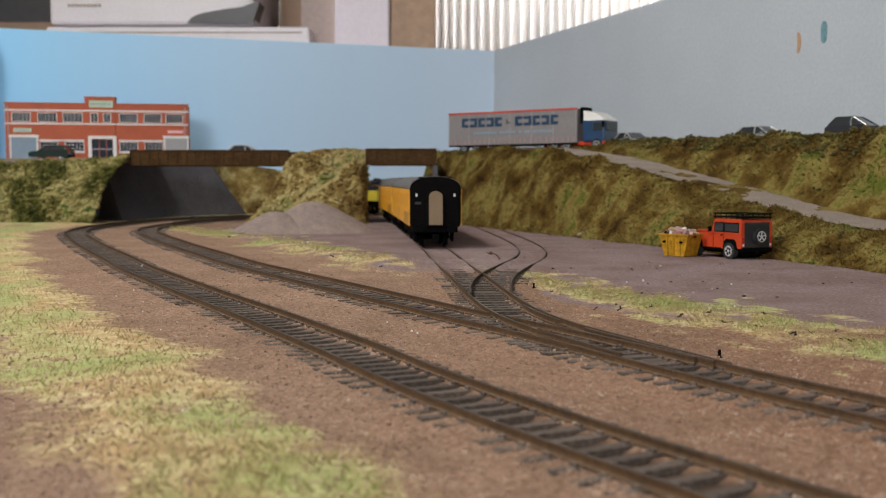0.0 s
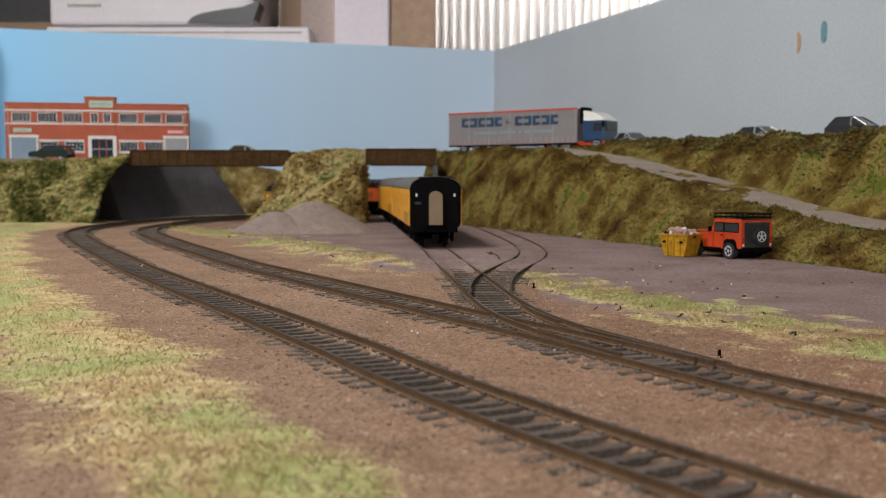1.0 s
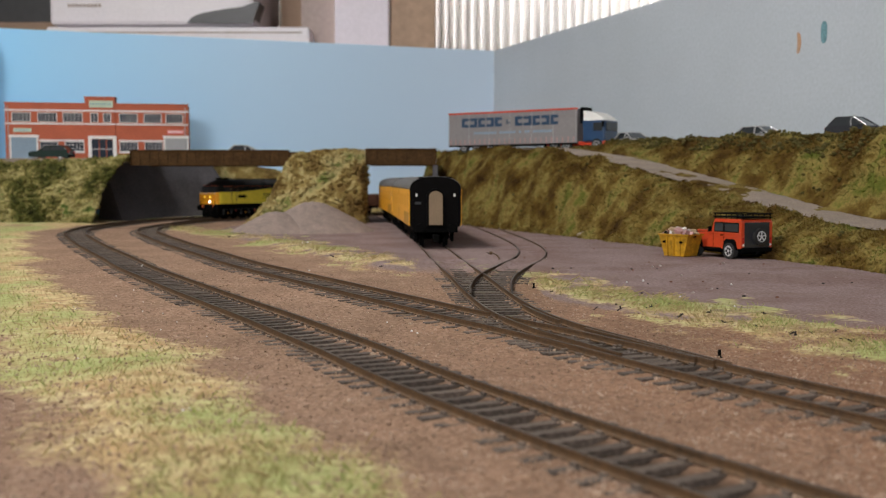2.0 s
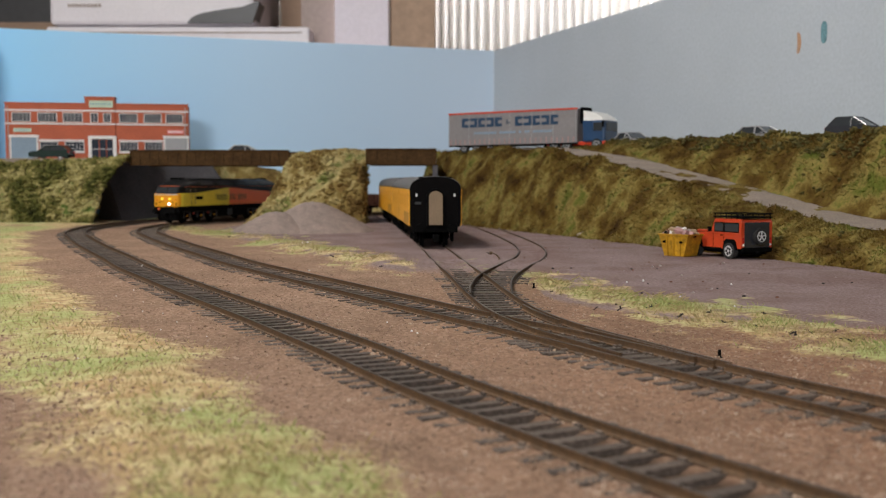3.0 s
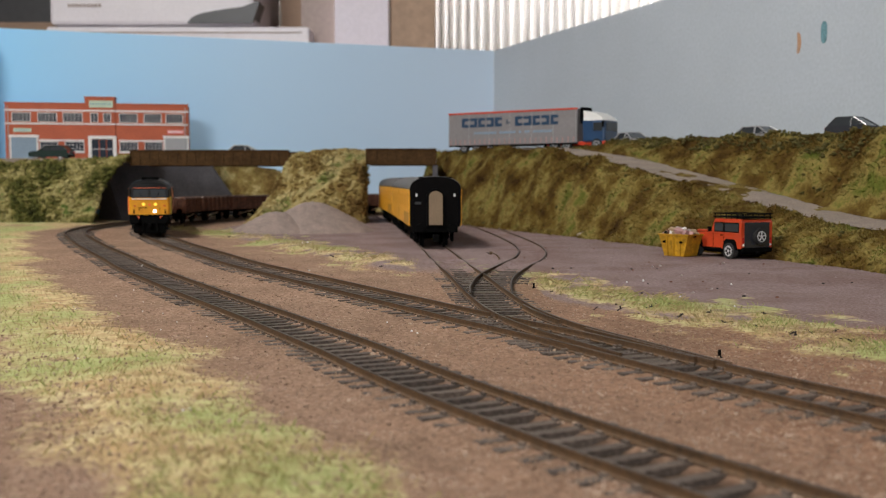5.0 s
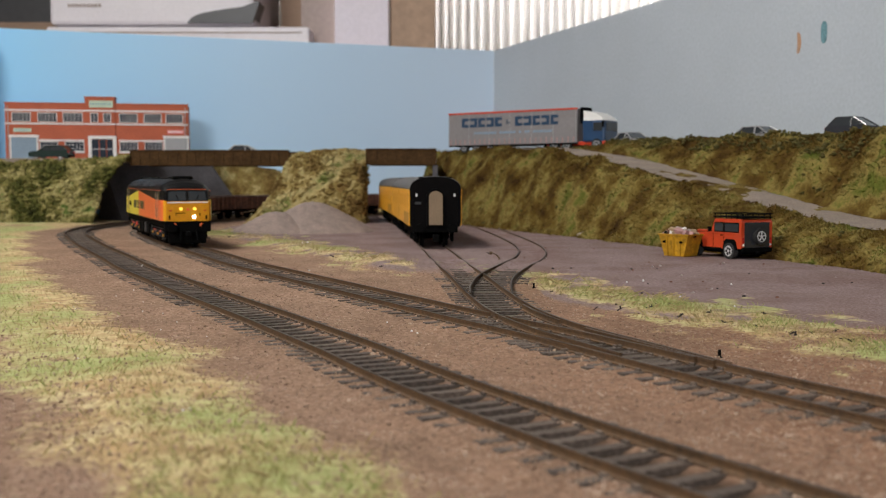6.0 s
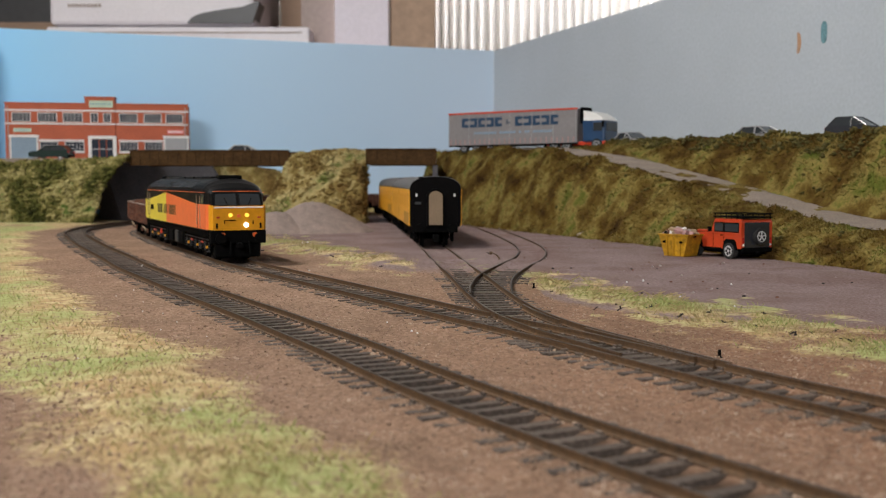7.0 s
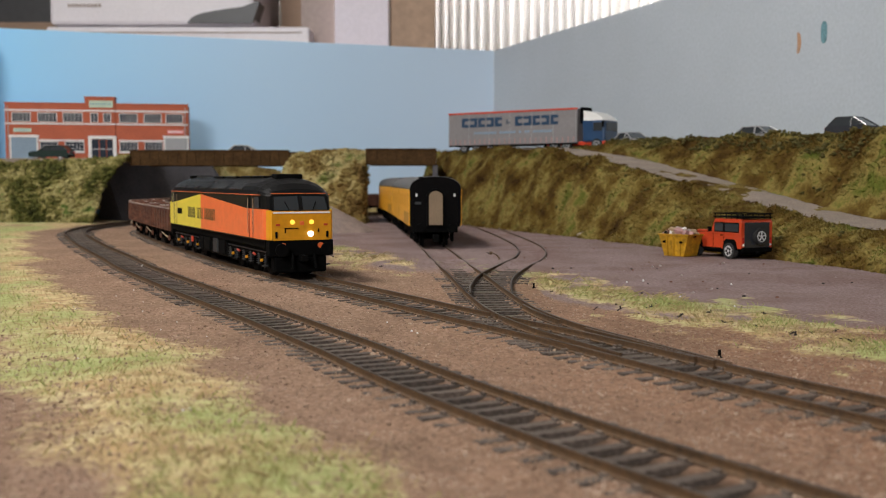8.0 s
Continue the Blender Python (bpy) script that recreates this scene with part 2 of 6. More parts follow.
_nt.links.new(_tr.outputs[0], _mx.inputs[2])
_nt.links.new(_mx.outputs[0], _nt.nodes["Material Output"].inputs[0])
M_WALL = surface("room_wall_paint", (0.22, 0.20, 0.18), 0.85, vary=0.04, grain=80, coarse=3)
M_CEIL = surface("ceiling_paint", (0.28, 0.265, 0.25), 0.9, vary=0.03, grain=80, coarse=3)
M_FLOOR = surface("room_carpet", (0.16, 0.14, 0.12), 0.95, vary=0.15, grain=300, coarse=8)


# ---- mesh helpers, in millimetres ----
def at(x, y, z=0.0, rz=0.0, rx=0.0, ry=0.0):
    return pose(x * MM, y * MM, z * MM, rx, ry, rz)


def mesh_of(name, bm, material, smooth=False):
    me = bpy.data.meshes.new(name)
    bmesh.ops.scale(bm, vec=(MM, MM, MM), verts=bm.verts)
    bm.normal_update()
    bm.to_mesh(me)
    bm.free()
    for m in (material if isinstance(material, (list, tuple)) else [material]):
        me.materials.append(m)
    if smooth:
        me.polygons.foreach_set("use_smooth", [True] * len(me.polygons))
    return me


def part(name, bm, material, parent=None, label="", smooth=False, m=None):
    ob = new(name, mesh_of(name, bm, material, smooth))
    if parent is not None:
        ob.parent = parent
    if m is not None:
        ob.matrix_basis = m
    return tagged(ob, label)


def thing(name, m, label, category, group="", kind=""):
    ob = new(name)
    ob.empty_display_size = 0.01
    ob.matrix_basis = m
    return tagged(ob, label, category, group, kind)


def box(bm, x0, x1, y0, y1, z0, z1, bevel=0.0, m=None):
    r = bmesh.ops.create_cube(bm, size=1.0)
    vs = r["verts"]
    for v in vs:
        v.co = Vector(((x0 + x1) / 2 + v.co.x * (x1 - x0), (y0 + y1) / 2 + v.co.y * (y1 - y0), (z0 + z1) / 2 + v.co.z * (z1 - z0)))
    if bevel:
        es = list({e for v in vs for e in v.link_edges})
        out = bmesh.ops.bevel(bm, geom=es, offset=bevel, segments=2, affect="EDGES", profile=0.5)
        vs = list({v for f in out["faces"] for v in f.verts} | {v for v in vs if v.is_valid})
    if m is not None:
        bmesh.ops.transform(bm, matrix=m, verts=vs)
    return bm


def rod(bm, a, b, r, n=8, r2=None):
    a, b = Vector(a), Vector(b)
    q = (b - a).to_track_quat("Z", "Y").to_matrix()
    rings = []
    for p, rr in ((a, r), (b, r if r2 is None else r2)):
        rings.append([bm.verts.new(p + q @ Vector((rr * math.cos(2 * math.pi * i / n), rr * math.sin(2 * math.pi * i / n), 0))) for i in range(n)])
    for i in range(n):
        bm.faces.new((rings[0][i], rings[0][(i + 1) % n], rings[1][(i + 1) % n], rings[1][i]))
    bm.faces.new(rings[0][::-1])
    bm.faces.new(rings[1])
    return bm


def prism(bm, outline, axis, t0, t1):
    """Extrudes a closed outline of (a, b) along x, y or z from t0 to t1."""
    def put(a, b, t):
        return {"x": (t, a, b), "y": (a, t, b), "z": (a, b, t)}[axis]
    lo = [bm.verts.new(put(a, b, t0)) for a, b in outline]
    hi = [bm.verts.new(put(a, b, t1)) for a, b in outline]
    n = len(outline)
    for i in range(n):
        bm.faces.new((lo[i], lo[(i + 1) % n], hi[(i + 1) % n], hi[i]))
    bm.faces.new(lo[::-1])
    bm.faces.new(hi)
    bmesh.ops.recalc_face_normals(bm, faces=bm.faces[:])
    return bm


def bm_box(*a, **k):
    return box(bmesh.new(), *a, **k)


def bm_rod(*a, **k):
    return rod(bmesh.new(), *a, **k)


def bm_prism(*a, **k):
    return prism(bmesh.new(), *a, **k)


# ---- the lines of the tracks ----
def smooth_path(points, step=4.0):
    """Evenly spaced points on a Catmull-Rom curve through the given ones."""
    p = [np.array(q, float) for q in points]
    p = [2 * p[0] - p[1]] + p + [2 * p[-1] - p[-2]]
    out = []
    for i in range(1, len(p) - 2):
        for k in range(24):
            t = k / 24
            a, b, c, d = p[i - 1], p[i], p[i + 1], p[i + 2]
            out.append(0.5 * (2 * b + (c - a) * t + (2 * a - 5 * b + 4 * c - d) * t ** 2 + (3 * b - a - 3 * c + d) * t ** 3))
    out.append(p[-2])
    out = np.array(out)
    for _ in range(3):
        out[1:-1] = (out[:-2] + 2 * out[1:-1] + out[2:]) / 4
    lengths = np.concatenate([[0], np.cumsum(np.linalg.norm(np.diff(out, axis=0), axis=1))])
    s = np.arange(0, lengths[-1], step)
    return np.stack([np.interp(s, lengths, out[:, k]) for k in range(out.shape[1])], 1)


def side_normals(path):
    d = np.gradient(path[:, :2], axis=0)
    d /= np.linalg.norm(d, axis=1)[:, None]
    return np.stack([-d[:, 1], d[:, 0]], 1)


def offset_path(path, off):
    out = path.copy()
    out[:, :2] += side_normals(path) * off
    return out


LOOP = (70.0, 1180.0, 369.0)
ARC = [(LOOP[0] - LOOP[2] * math.cos(radians(a)), LOOP[1] + LOOP[2] * math.sin(radians(a))) for a in range(0, 85, 8)]
NEAR_B = [(235, -20), (172, 90), (120, 176), (92, 221), (67, 266), (38, 323), (8, 376), (-23, 434), (-54, 492), (-88, 556), (-118, 614), (-152, 690),
          (-202, 800), (-245, 900), (-280, 990), (-299, 1075)]
PATH_B = smooth_path(NEAR_B + ARC + [(70, 1549), (160, 1553), (400, 1556), (700, 1556), (1100, 1556), (1300, 1556)])
PATH_B[:, :2] += side_normals(PATH_B) * (1.3 * np.clip((900 - PATH_B[:, 1]) / 120, 0, 1))[:, None]
GAUGE = 9.1  # half the distance between the rail heads


def way_apart(y):
    """How far the outer line lies from the inner one: widest where the turnout lies between."""
    return np.interp(y, [200, 300, 345, 390, 480, 560, 650, 800, 1100], [68.3, 69.2, 66.4, 63.8, 63.4, 61.6, 60.5, 62.0, 66.0])


def offset_outer(path):
    out = path.copy()
    off = np.where(np.arange(len(path)) < len(path) * 0.6, way_apart(path[:, 1]), 66.0)
    k = np.ones(9) / 9
    off = np.convolve(np.pad(off, 4, mode="edge"), k, mode="valid")
    out[:, :2] += side_normals(path) * off[:, None]
    return out


PATH_A = offset_outer(PATH_B)
PATH_C = smooth_path([(67, 268), (52, 304), (36, 345), (26, 388), (19, 450), (12.5, 530), (5.5, 600), (-2, 695), (-12, 820), (-30, 1000), (-52, 1210), (-95, 1500)])
PATH_D = smooth_path([(20.5, 440), (22, 478), (27, 525), (38, 580), (51, 635), (60, 700), (62.5, 780), (58, 880), (51, 980), (42, 1090), (25, 1180)])


# ---- the room round the layout ----
def wall_with_opening(name, length, height, thick, hole, m, material=M_WALL):
    """A wall in its own x-z plane with one opening hole = (x0, x1, z0, z1), all in millimetres."""
    bm = bmesh.new()
    if hole:
        x0, x1, z0, z1 = hole
        for a in ((0, x0, 0, height), (x1, length, 0, height), (x0, x1, 0, z0), (x0, x1, z1, height)):
            box(bm, a[0], a[1], 0, thick, a[2], a[3])
    else:
        box(bm, 0, length, 0, thick, 0, height)
    ob = part(name, bm, material, m=m)
    return tagged(ob, "plain painted room wall", "wall", kind="structure")


ROOM = (-2300, 1700, -1900, 3000, -950, 1450)
tagged(part("floor", bm_box(-2400, 1800, -2000, 3100, -1000, -950), M_FLOOR), "dull brown carpeted room floor", "floor", kind="structure")
tagged(part("ceiling", bm_box(-2400, 1800, -2000, 3100, 1450, 1500), M_CEIL), "plain white room ceiling", "ceiling", kind="structure")
wall_with_opening("wall_south", 4000, 2400, 90, (1250, 2650, 1500, 2480 - 80), at(-2300, -1990, -950))
wall_with_opening("wall_north", 4000, 2400, 90, (2350, 3450, 1150, 2300), at(-2300, 3000, -950))
wall_with_opening("wall_west", 4900, 2400, 90, None, at(-2300, -1900, -950, 90))
wall_with_opening("wall_east", 4900, 2400, 90, None, at(1790, -1900, -950, 90))


def wavy_curtain():
    """A pleated curtain that hangs over the back window."""
    bm = bmesh.new()
    n = 900
    rows = []
    for z in (160, 500, 900, 1400):
        row = []
        for i in range(n + 1):
            x = -20 + 1250 * i / n
            fold = 13 * math.sin(x * 2 * math.pi / 20.5 + 1.3 * math.sin(x * 0.021)) + 5 * math.sin(x * 0.043 + z * 0.004)
            row.append(bm.verts.new((x, 2300 + fold, z)))
        rows.append(row)
    for a, b in zip(rows, rows[1:]):
        for i in range(n):
            bm.faces.new((a[i], a[i + 1], b[i + 1], b[i]))
    ob = part("curtain", bm, M_CURTAIN, smooth=True)
    mod = ob.modifiers.new("thickness", "SOLIDIFY")
    mod.thickness = 0.001
    return tagged(ob, "white pleated curtain hanging before the window", "curtain")


wavy_curtain()


# ---- baseboard and backscene ----
EU, EV = np.array([0.341, -0.940]), np.array([0.940, 0.341])


def uv(u, v):
    return tuple(EU * u + EV * v)


CORNER = (85.0, 1750.0)
tagged(part("baseboard", bm_box(-760, 1400, -700, 2080, -60, -14, bevel=3), M_BOARD), "plywood baseboard top under the layout", "baseboard", kind="structure")
trestle = thing("trestle_stand", at(0, 0, 0), "plain timber stand carrying the baseboard", "stand")
for tx in (-700, 1340):
    for ty in (-640, 700, 2020):
        part("leg", bm_box(tx - 30, tx + 30, ty - 30, ty + 30, -950, -60, bevel=3), M_BOARD, trestle)


def backscene(name, u0, u1, along, material, label, height=266, thick=9, gap=None):
    """An upright painted board from CORNER + along * u0 to CORNER + along * u1."""
    d = np.array(along) / np.linalg.norm(along)
    ang = math.degrees(math.atan2(d[1], d[0]))
    bm = bmesh.new()
    if gap:
        box(bm, u0, gap[0], 0, thick, -14, height)
        box(bm, gap[1], u1, 0, thick, -14, height)
        box(bm, gap[0], gap[1], 0, thick, gap[2], height)
    else:
        box(bm, u0, u1, 0, thick, -14, height, bevel=0.8)
    ob = part(name, bm, material, m=at(*CORNER, 0, ang))
    return tagged(ob, label, "backscene board", kind="structure")


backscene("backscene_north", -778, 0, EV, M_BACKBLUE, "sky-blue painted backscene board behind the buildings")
backscene("backscene_east", 0.0, 1900, EU, M_BACKGREY, "blue-grey backscene board along the side", gap=(60, 330, 76))
CORNER_W = tuple(np.array(CORNER) - 775 * EV)
w_ang = math.degrees(math.atan2(EU[1], EU[0]))
tagged(part("backscene_west", bm_box(0, 40, -9, 0, -14, 268, bevel=0.8), M_BACKWEST, m=at(CORNER_W[0], CORNER_W[1], 0, w_ang)),
       "sky-blue painted backscene board at the end", "backscene board", kind="structure")


# ---- ground sheet ----
def dist_to(path, x, y):
    return np.sqrt(((path[:, :2] - (x, y)) ** 2).sum(1)).min()


STRIP_L = smooth_path([(-300, 1160), (-263, 1072), (-212, 990), (-162, 898), (-112, 790), (-70, 699), (-40, 640), (-18, 590)], 12)
STRIP_R = smooth_path([(44, 540), (60, 490), (77, 449), (99, 394), (116, 350), (133, 315), (175, 235), (230, 120)], 12)
COARSE_A, COARSE_B, COARSE_C, COARSE_D = PATH_A[::3], PATH_B[::3], PATH_C[::3], PATH_D[::3]


N_B = side_normals(COARSE_B)


def ground_at(x, y):
    """Height and the masks (dry grass, yard, fresh green) at a place on the board."""
    d2 = ((COARSE_B[:, :2] - (x, y)) ** 2).sum(1)
    i = int(d2.argmin())
    db = math.sqrt(d2[i])
    left = (x - COARSE_B[i, 0]) * N_B[i, 0] + (y - COARSE_B[i, 1]) * N_B[i, 1]
    apart = float(way_apart(y)) if y < 1100 else 66.0
    da = abs(left - apart) if left > 0 else 200.0
    dl, dr = dist_to(STRIP_L, x, y), dist_to(STRIP_R, x, y)
    n1 = noise.noise((x * 0.02, y * 0.02, 0.0))
    n2 = noise.noise((x * 0.07, y * 0.05, 3.0))
    n3 = noise.noise((x * 0.008 + 9, y * 0.008, 7.0))
    grass = green = yard = 0.0
    z = 0.0
    if left > 66:
        out = left - 66
        grass = np.clip((out - 34 + 16 * n1 + 9 * n2) / 26, 0, 1) * np.clip(1.05 + 0.6 * n1 + 0.4 * n3, 0, 1)
        if out > 105:
            grass *= np.clip(1.0 + 0.5 * n3 + 0.3 * n1, 0.0, 1)
        bare = -0.897 * (x + 119) - 0.44 * (y - 290)
        bare = float(np.clip((bare + 13 + 22 * n1 + 10 * n2) / 22, 0, 1)) * float(np.clip((400 - y) / 80, 0, 1))
        grass *= 1 - 0.93 * bare
        yard = 0.3 * bare * float(np.clip(0.8 + 0.8 * n1, 0, 1))
        grass *= float(np.clip(1.0 + 0.9 * noise.noise((x * 0.11, y * 0.09, 12.0)), 0.2, 1))
        green = np.clip(grass * (0.5 + 1.2 * noise.noise((x * 0.022 + 4, y * 0.02, 1.0))), 0, 1)
        z += 1.6 * grass + 1.2 * n1 * np.clip((out - 40) / 40, 0, 1)
    elif left < 0:
        right = -left
        ragged = 0.9 * n2 + 0.6 * n1 + 0.55 * noise.noise((x * 0.13, y * 0.11, 21.0))
        wl, wr = np.clip(0.86 - dl / 36 + ragged, 0, 1), np.clip(0.92 - dr / 36 + ragged, 0, 1)
        grass = 0.72 * max(wl, wr)
        green = np.clip(1.2 * grass * (0.5 + 1.6 * n1), 0, 1) + 0.5 * float(np.clip(1 - math.hypot(x - 140, y - 285) / 45, 0, 1)) * wr
        if x > -230 and y > 300:
            yard = np.clip((right - 62 - 5 * n1) / 14, 0, 1) * np.clip((y - 330) / 60, 0, 1)
        z += 1.3 * grass
    flat = min(dist_to(COARSE_C, x, y), dist_to(COARSE_D, x, y))
    if flat < 24 and y < 640:
        yard *= np.clip((y - 520) / 90, 0, 1)
        grass *= np.clip((flat - 14) / 12, 0, 1)
    lift = 2.3 * (yard if left < 0 else 0.0) * np.clip((y - 480) / 120, 0, 1) * (1 if flat > 7 else 0.85)
    lane = min(db, da, flat if y < 640 else 99.0)
    inside = float(np.clip((7.0 - lane + 0.5 * n2) / 1.5, 0, 1))
    near = float(np.clip((30 - lane) / 10, 0, 1))
    bed = inside * 0.95 * (float(np.clip((560 - y) / 90, 0, 1)) if min(db, da) > 12 else 1.0)
    z = z * (1 - near) + near * (-0.2 * inside + (1 - inside) * (0.98 + 0.45 * noise.noise((x * 0.16, y * 0.16, 8.0)) - 0.9 * float(np.clip((lane - 15) / 15, 0, 1)))) + lift
    z += 0.5 * n2 * near
    z += 0.45 * noise.noise((x * 0.35, y * 0.35, 5.0)) * (1 - 0.6 * yard)
    return z, grass, yard, green, bed


def ground_sheet():
    ys, y = [], -120.0
    while y < 1700:
        ys.append(y)
        y += 2.2 if 130 < y < 420 else (3.5 if 420 <= y < 800 else (9.0 if y < 1400 else 18.0)) if y > 100 else 14.0
    xs, x = [], -640.0
    while x < 1380:
        xs.append(x)
        x += 2.6 if -120 < x < 140 else (5.0 if -330 < x < 260 else (10.0 if x < 260 else 60.0))
    verts, cols = [], []
    for yy in ys:
        for xx in xs:
            z, g, k, e, b = ground_at(xx, yy)
            verts.append((xx * MM, yy * MM, z * MM))
            cols.extend((g, k, e, b))
    w = len(xs)
    faces = [(j * w + i, j * w + i + 1, (j + 1) * w + i + 1, (j + 1) * w + i) for j in range(len(ys) - 1) for i in range(w - 1)]
    me = bpy.data.meshes.new("ground")
    me.from_pydata(verts, [], faces)
    me.color_attributes.new("zone", "FLOAT_COLOR", "POINT").data.foreach_set("color", cols)
    me.polygons.foreach_set("use_smooth", [True] * len(me.polygons))
    me.materials.append(M_GROUND)
    return tagged(new("ground", me), "brown soil, ballast and green flock scatter on the layout", "ground", kind="structure")


ground_sheet()
tagged(part("ground_bed", bm_box(-700, 1380, -690, 2000, -13.5, -3.5), M_BOARD), "cork bed under the scenery", "ground", kind="structure")


# ---- banks ----
def loft(sections, across, along, rough=2.5, seed=0.0, scale=0.045):
    """A surface through sections, each a list of (x, y, z); returns a grid of points, roughened."""
    secs = np.array(sections, float)
    k, n = secs.shape[:2]
    rows = []
    for a in np.linspace(0, k - 1, along):
        i = min(int(a), k - 2)
        t = a - i
        rows.append(secs[i] * (1 - t) + secs[i + 1] * t)
    grid = []
    for r in rows:
        line = []
        for b in np.linspace(0, n - 1, across):
            i = min(int(b), n - 2)
            t = b - i
            p = r[i] * (1 - t) + r[i + 1] * t
            amp = rough * (0.25 if b < 0.3 else 1.0)
            v = noise.noise_vector((p[0] * scale + seed, p[1] * scale, p[2] * scale)) + 0.5 * noise.noise_vector((p[0] * 0.16, p[1] * 0.16 + seed, p[2] * 0.16))
            line.append(p + np.array(v) * amp)
        grid.append(line)
    return np.array(grid)


def bank_mesh(name, grid, material, label, base=-6.0):
    g = np.array(grid)
    a, c = g.shape[:2]
    verts = [tuple(p * MM) for r in g for p in r]
    faces = [(i * c + j, i * c + j + 1, (i + 1) * c + j + 1, (i + 1) * c + j) for i in range(a - 1) for j in range(c - 1)]
    me = bpy.data.meshes.new(name)
    me.from_pydata(verts, [], faces)
    me.polygons.foreach_set("use_smooth", [True] * len(me.polygons))
    me.materials.append(material)
    me.update()
    return tagged(new(name, me), label, "embankment", kind="structure")


def clumps(name, grid, count, size, material, label, seed, lift=0.3, pick=None, category="scrub"):
    """Ragged little clumps of foam and fibre scattered over a surface: one object of stuff."""
    rnd = random.Random(seed)
    g = np.array(grid)
    a, c = g.shape[:2]
    base = [(0, 0, 1), (0.9, 0, 0.2), (0.28, 0.85, 0.2), (-0.72, 0.53, 0.2), (-0.72, -0.53, 0.2), (0.28, -0.85, 0.2), (0, 0, -0.6)]
    tri = [(0, 1, 2), (0, 2, 3), (0, 3, 4), (0, 4, 5), (0, 5, 1), (6, 2, 1), (6, 3, 2), (6, 4, 3), (6, 5, 4), (6, 1, 5)]
    verts, faces = [], []
    made = 0
    while made < count:
        fi, fj = rnd.random() * (a - 1.001), rnd.random() * (c - 1.001)
        i, j = int(fi), int(fj)
        t, s = fi - i, fj - j
        p = (g[i, j] * (1 - t) + g[i + 1, j] * t) * (1 - s) + (g[i, j + 1] * (1 - t) + g[i + 1, j + 1] * t) * s
        made += 1
        if pick and not pick(p, fi / (a - 1), fj / (c - 1), rnd):
            continue
        r = size * rnd.uniform(0.45, 1.25)
        rot = Euler((rnd.uniform(-0.7, 0.7), rnd.uniform(-0.7, 0.7), rnd.uniform(0, 6.28))).to_matrix()
        k = len(verts)
        for b in base:
            q = rot @ (Vector(b) * r * rnd.uniform(0.65, 1.3))
            verts.append(((p[0] + q.x) * MM, (p[1] + q.y) * MM, (p[2] + q.z * 0.8 + lift * r) * MM))
        faces += [tuple(x + k for x in f) for f in tri]
    me = bpy.data.meshes.new(name)
    me.from_pydata(verts, [], faces)
    me.polygons.foreach_set("use_smooth", [True] * len(me.polygons))
    me.materials.append(material)
    return tagged(new(name, me), label, category, kind="stuff")


def fibres(name, points, length, material, label, seed, lean=0.6, width=0.28):
    """Upright grass fibres, two triangles each, at the given points: one object of stuff."""
    rnd = random.Random(seed)
    verts, faces = [], []
    for x, y, z in points:
        L = length * rnd.uniform(0.4, 1.3)
        a, ln = rnd.uniform(0, 6.28), rnd.uniform(0.1, lean)
        dx, dy = math.cos(a), math.sin(a)
        w = width * rnd.uniform(0.6, 1.3) / 2
        k = len(verts)
        tip = (x + dx * L * ln, y + dy * L * ln, z + L)
        verts += [((x - dy * w) * MM, (y + dx * w) * MM, (z - 0.3) * MM), ((x + dy * w) * MM, (y - dx * w) * MM, (z - 0.3) * MM),
                  ((x + dx * L * ln * 0.4 + dy * w * 0.7) * MM, (y + dy * L * ln * 0.4 - dx * w * 0.7) * MM, (z + L * 0.6) * MM), tuple(q * MM for q in tip)]
        faces += [(k, k + 1, k + 2), (k, k + 2, k + 3)]
    me = bpy.data.meshes.new(name)
    me.from_pydata(verts, [], faces)
    me.materials.append(material)
    return tagged(new(name, me), label, "grass", kind="stuff")


def fibre_coat(name, grid, count, length, material, label, seed, pick=None, width=0.45):
    """Fibres standing off a bank, two triangles each, with a common droop: one object of stuff."""
    rnd = random.Random(seed)
    g = np.array(grid)
    a, c = g.shape[:2]
    verts, faces = [], []
    for _ in range(count):
        fi, fj = rnd.random() * (a - 1.001), rnd.random() * (c - 1.001)
        i, j = int(fi), int(fj)
        t, s = fi - i, fj - j
        p = (g[i, j] * (1 - t) + g[i + 1, j] * t) * (1 - s) + (g[i, j + 1] * (1 - t) + g[i + 1, j + 1] * t) * s
        if pick and not pick(p, fi / (a - 1), fj / (c - 1), rnd):
            continue
        n = Vector(g[i + 1, j] - g[i, j]).cross(Vector(g[i, j + 1] - g[i, j]))
        if n.length < 1e-6:
            continue
        n.normalize()
        if n.z < -0.05 or (abs(n.z) < 0.3 and n.y > 0):
            n = -n
        d = n * 0.45 + Vector((rnd.uniform(-1, 1), rnd.uniform(-1, 1), rnd.uniform(-0.9, 1.0))) * 0.85
        d.normalize()
        L = length * rnd.uniform(0.35, 1.3)
        w = d.cross(Vector((rnd.uniform(-1, 1), rnd.uniform(-1, 1), rnd.uniform(-1, 1))))
        w = w.normalized() * width * rnd.uniform(0.5, 1.2)
        b = Vector(p) - n * 0.5
        m = b + d * L * 0.6
        e = b + d * L + Vector((0, 0, -0.22 * L))
        k = len(verts)
        verts += [tuple((b + w) * MM), tuple((b - w) * MM), tuple((m - w * 0.8) * MM), tuple((m + w * 0.8) * MM), tuple(e * MM)]
        faces += [(k, k + 1, k + 2, k + 3), (k + 3, k + 2, k + 4)]
    me = bpy.data.meshes.new(name)
    me.from_pydata(verts, [], faces)
    me.materials.append(material)
    return tagged(new(name, me), label, "grass", kind="stuff")


ROAD_Z = 84.0


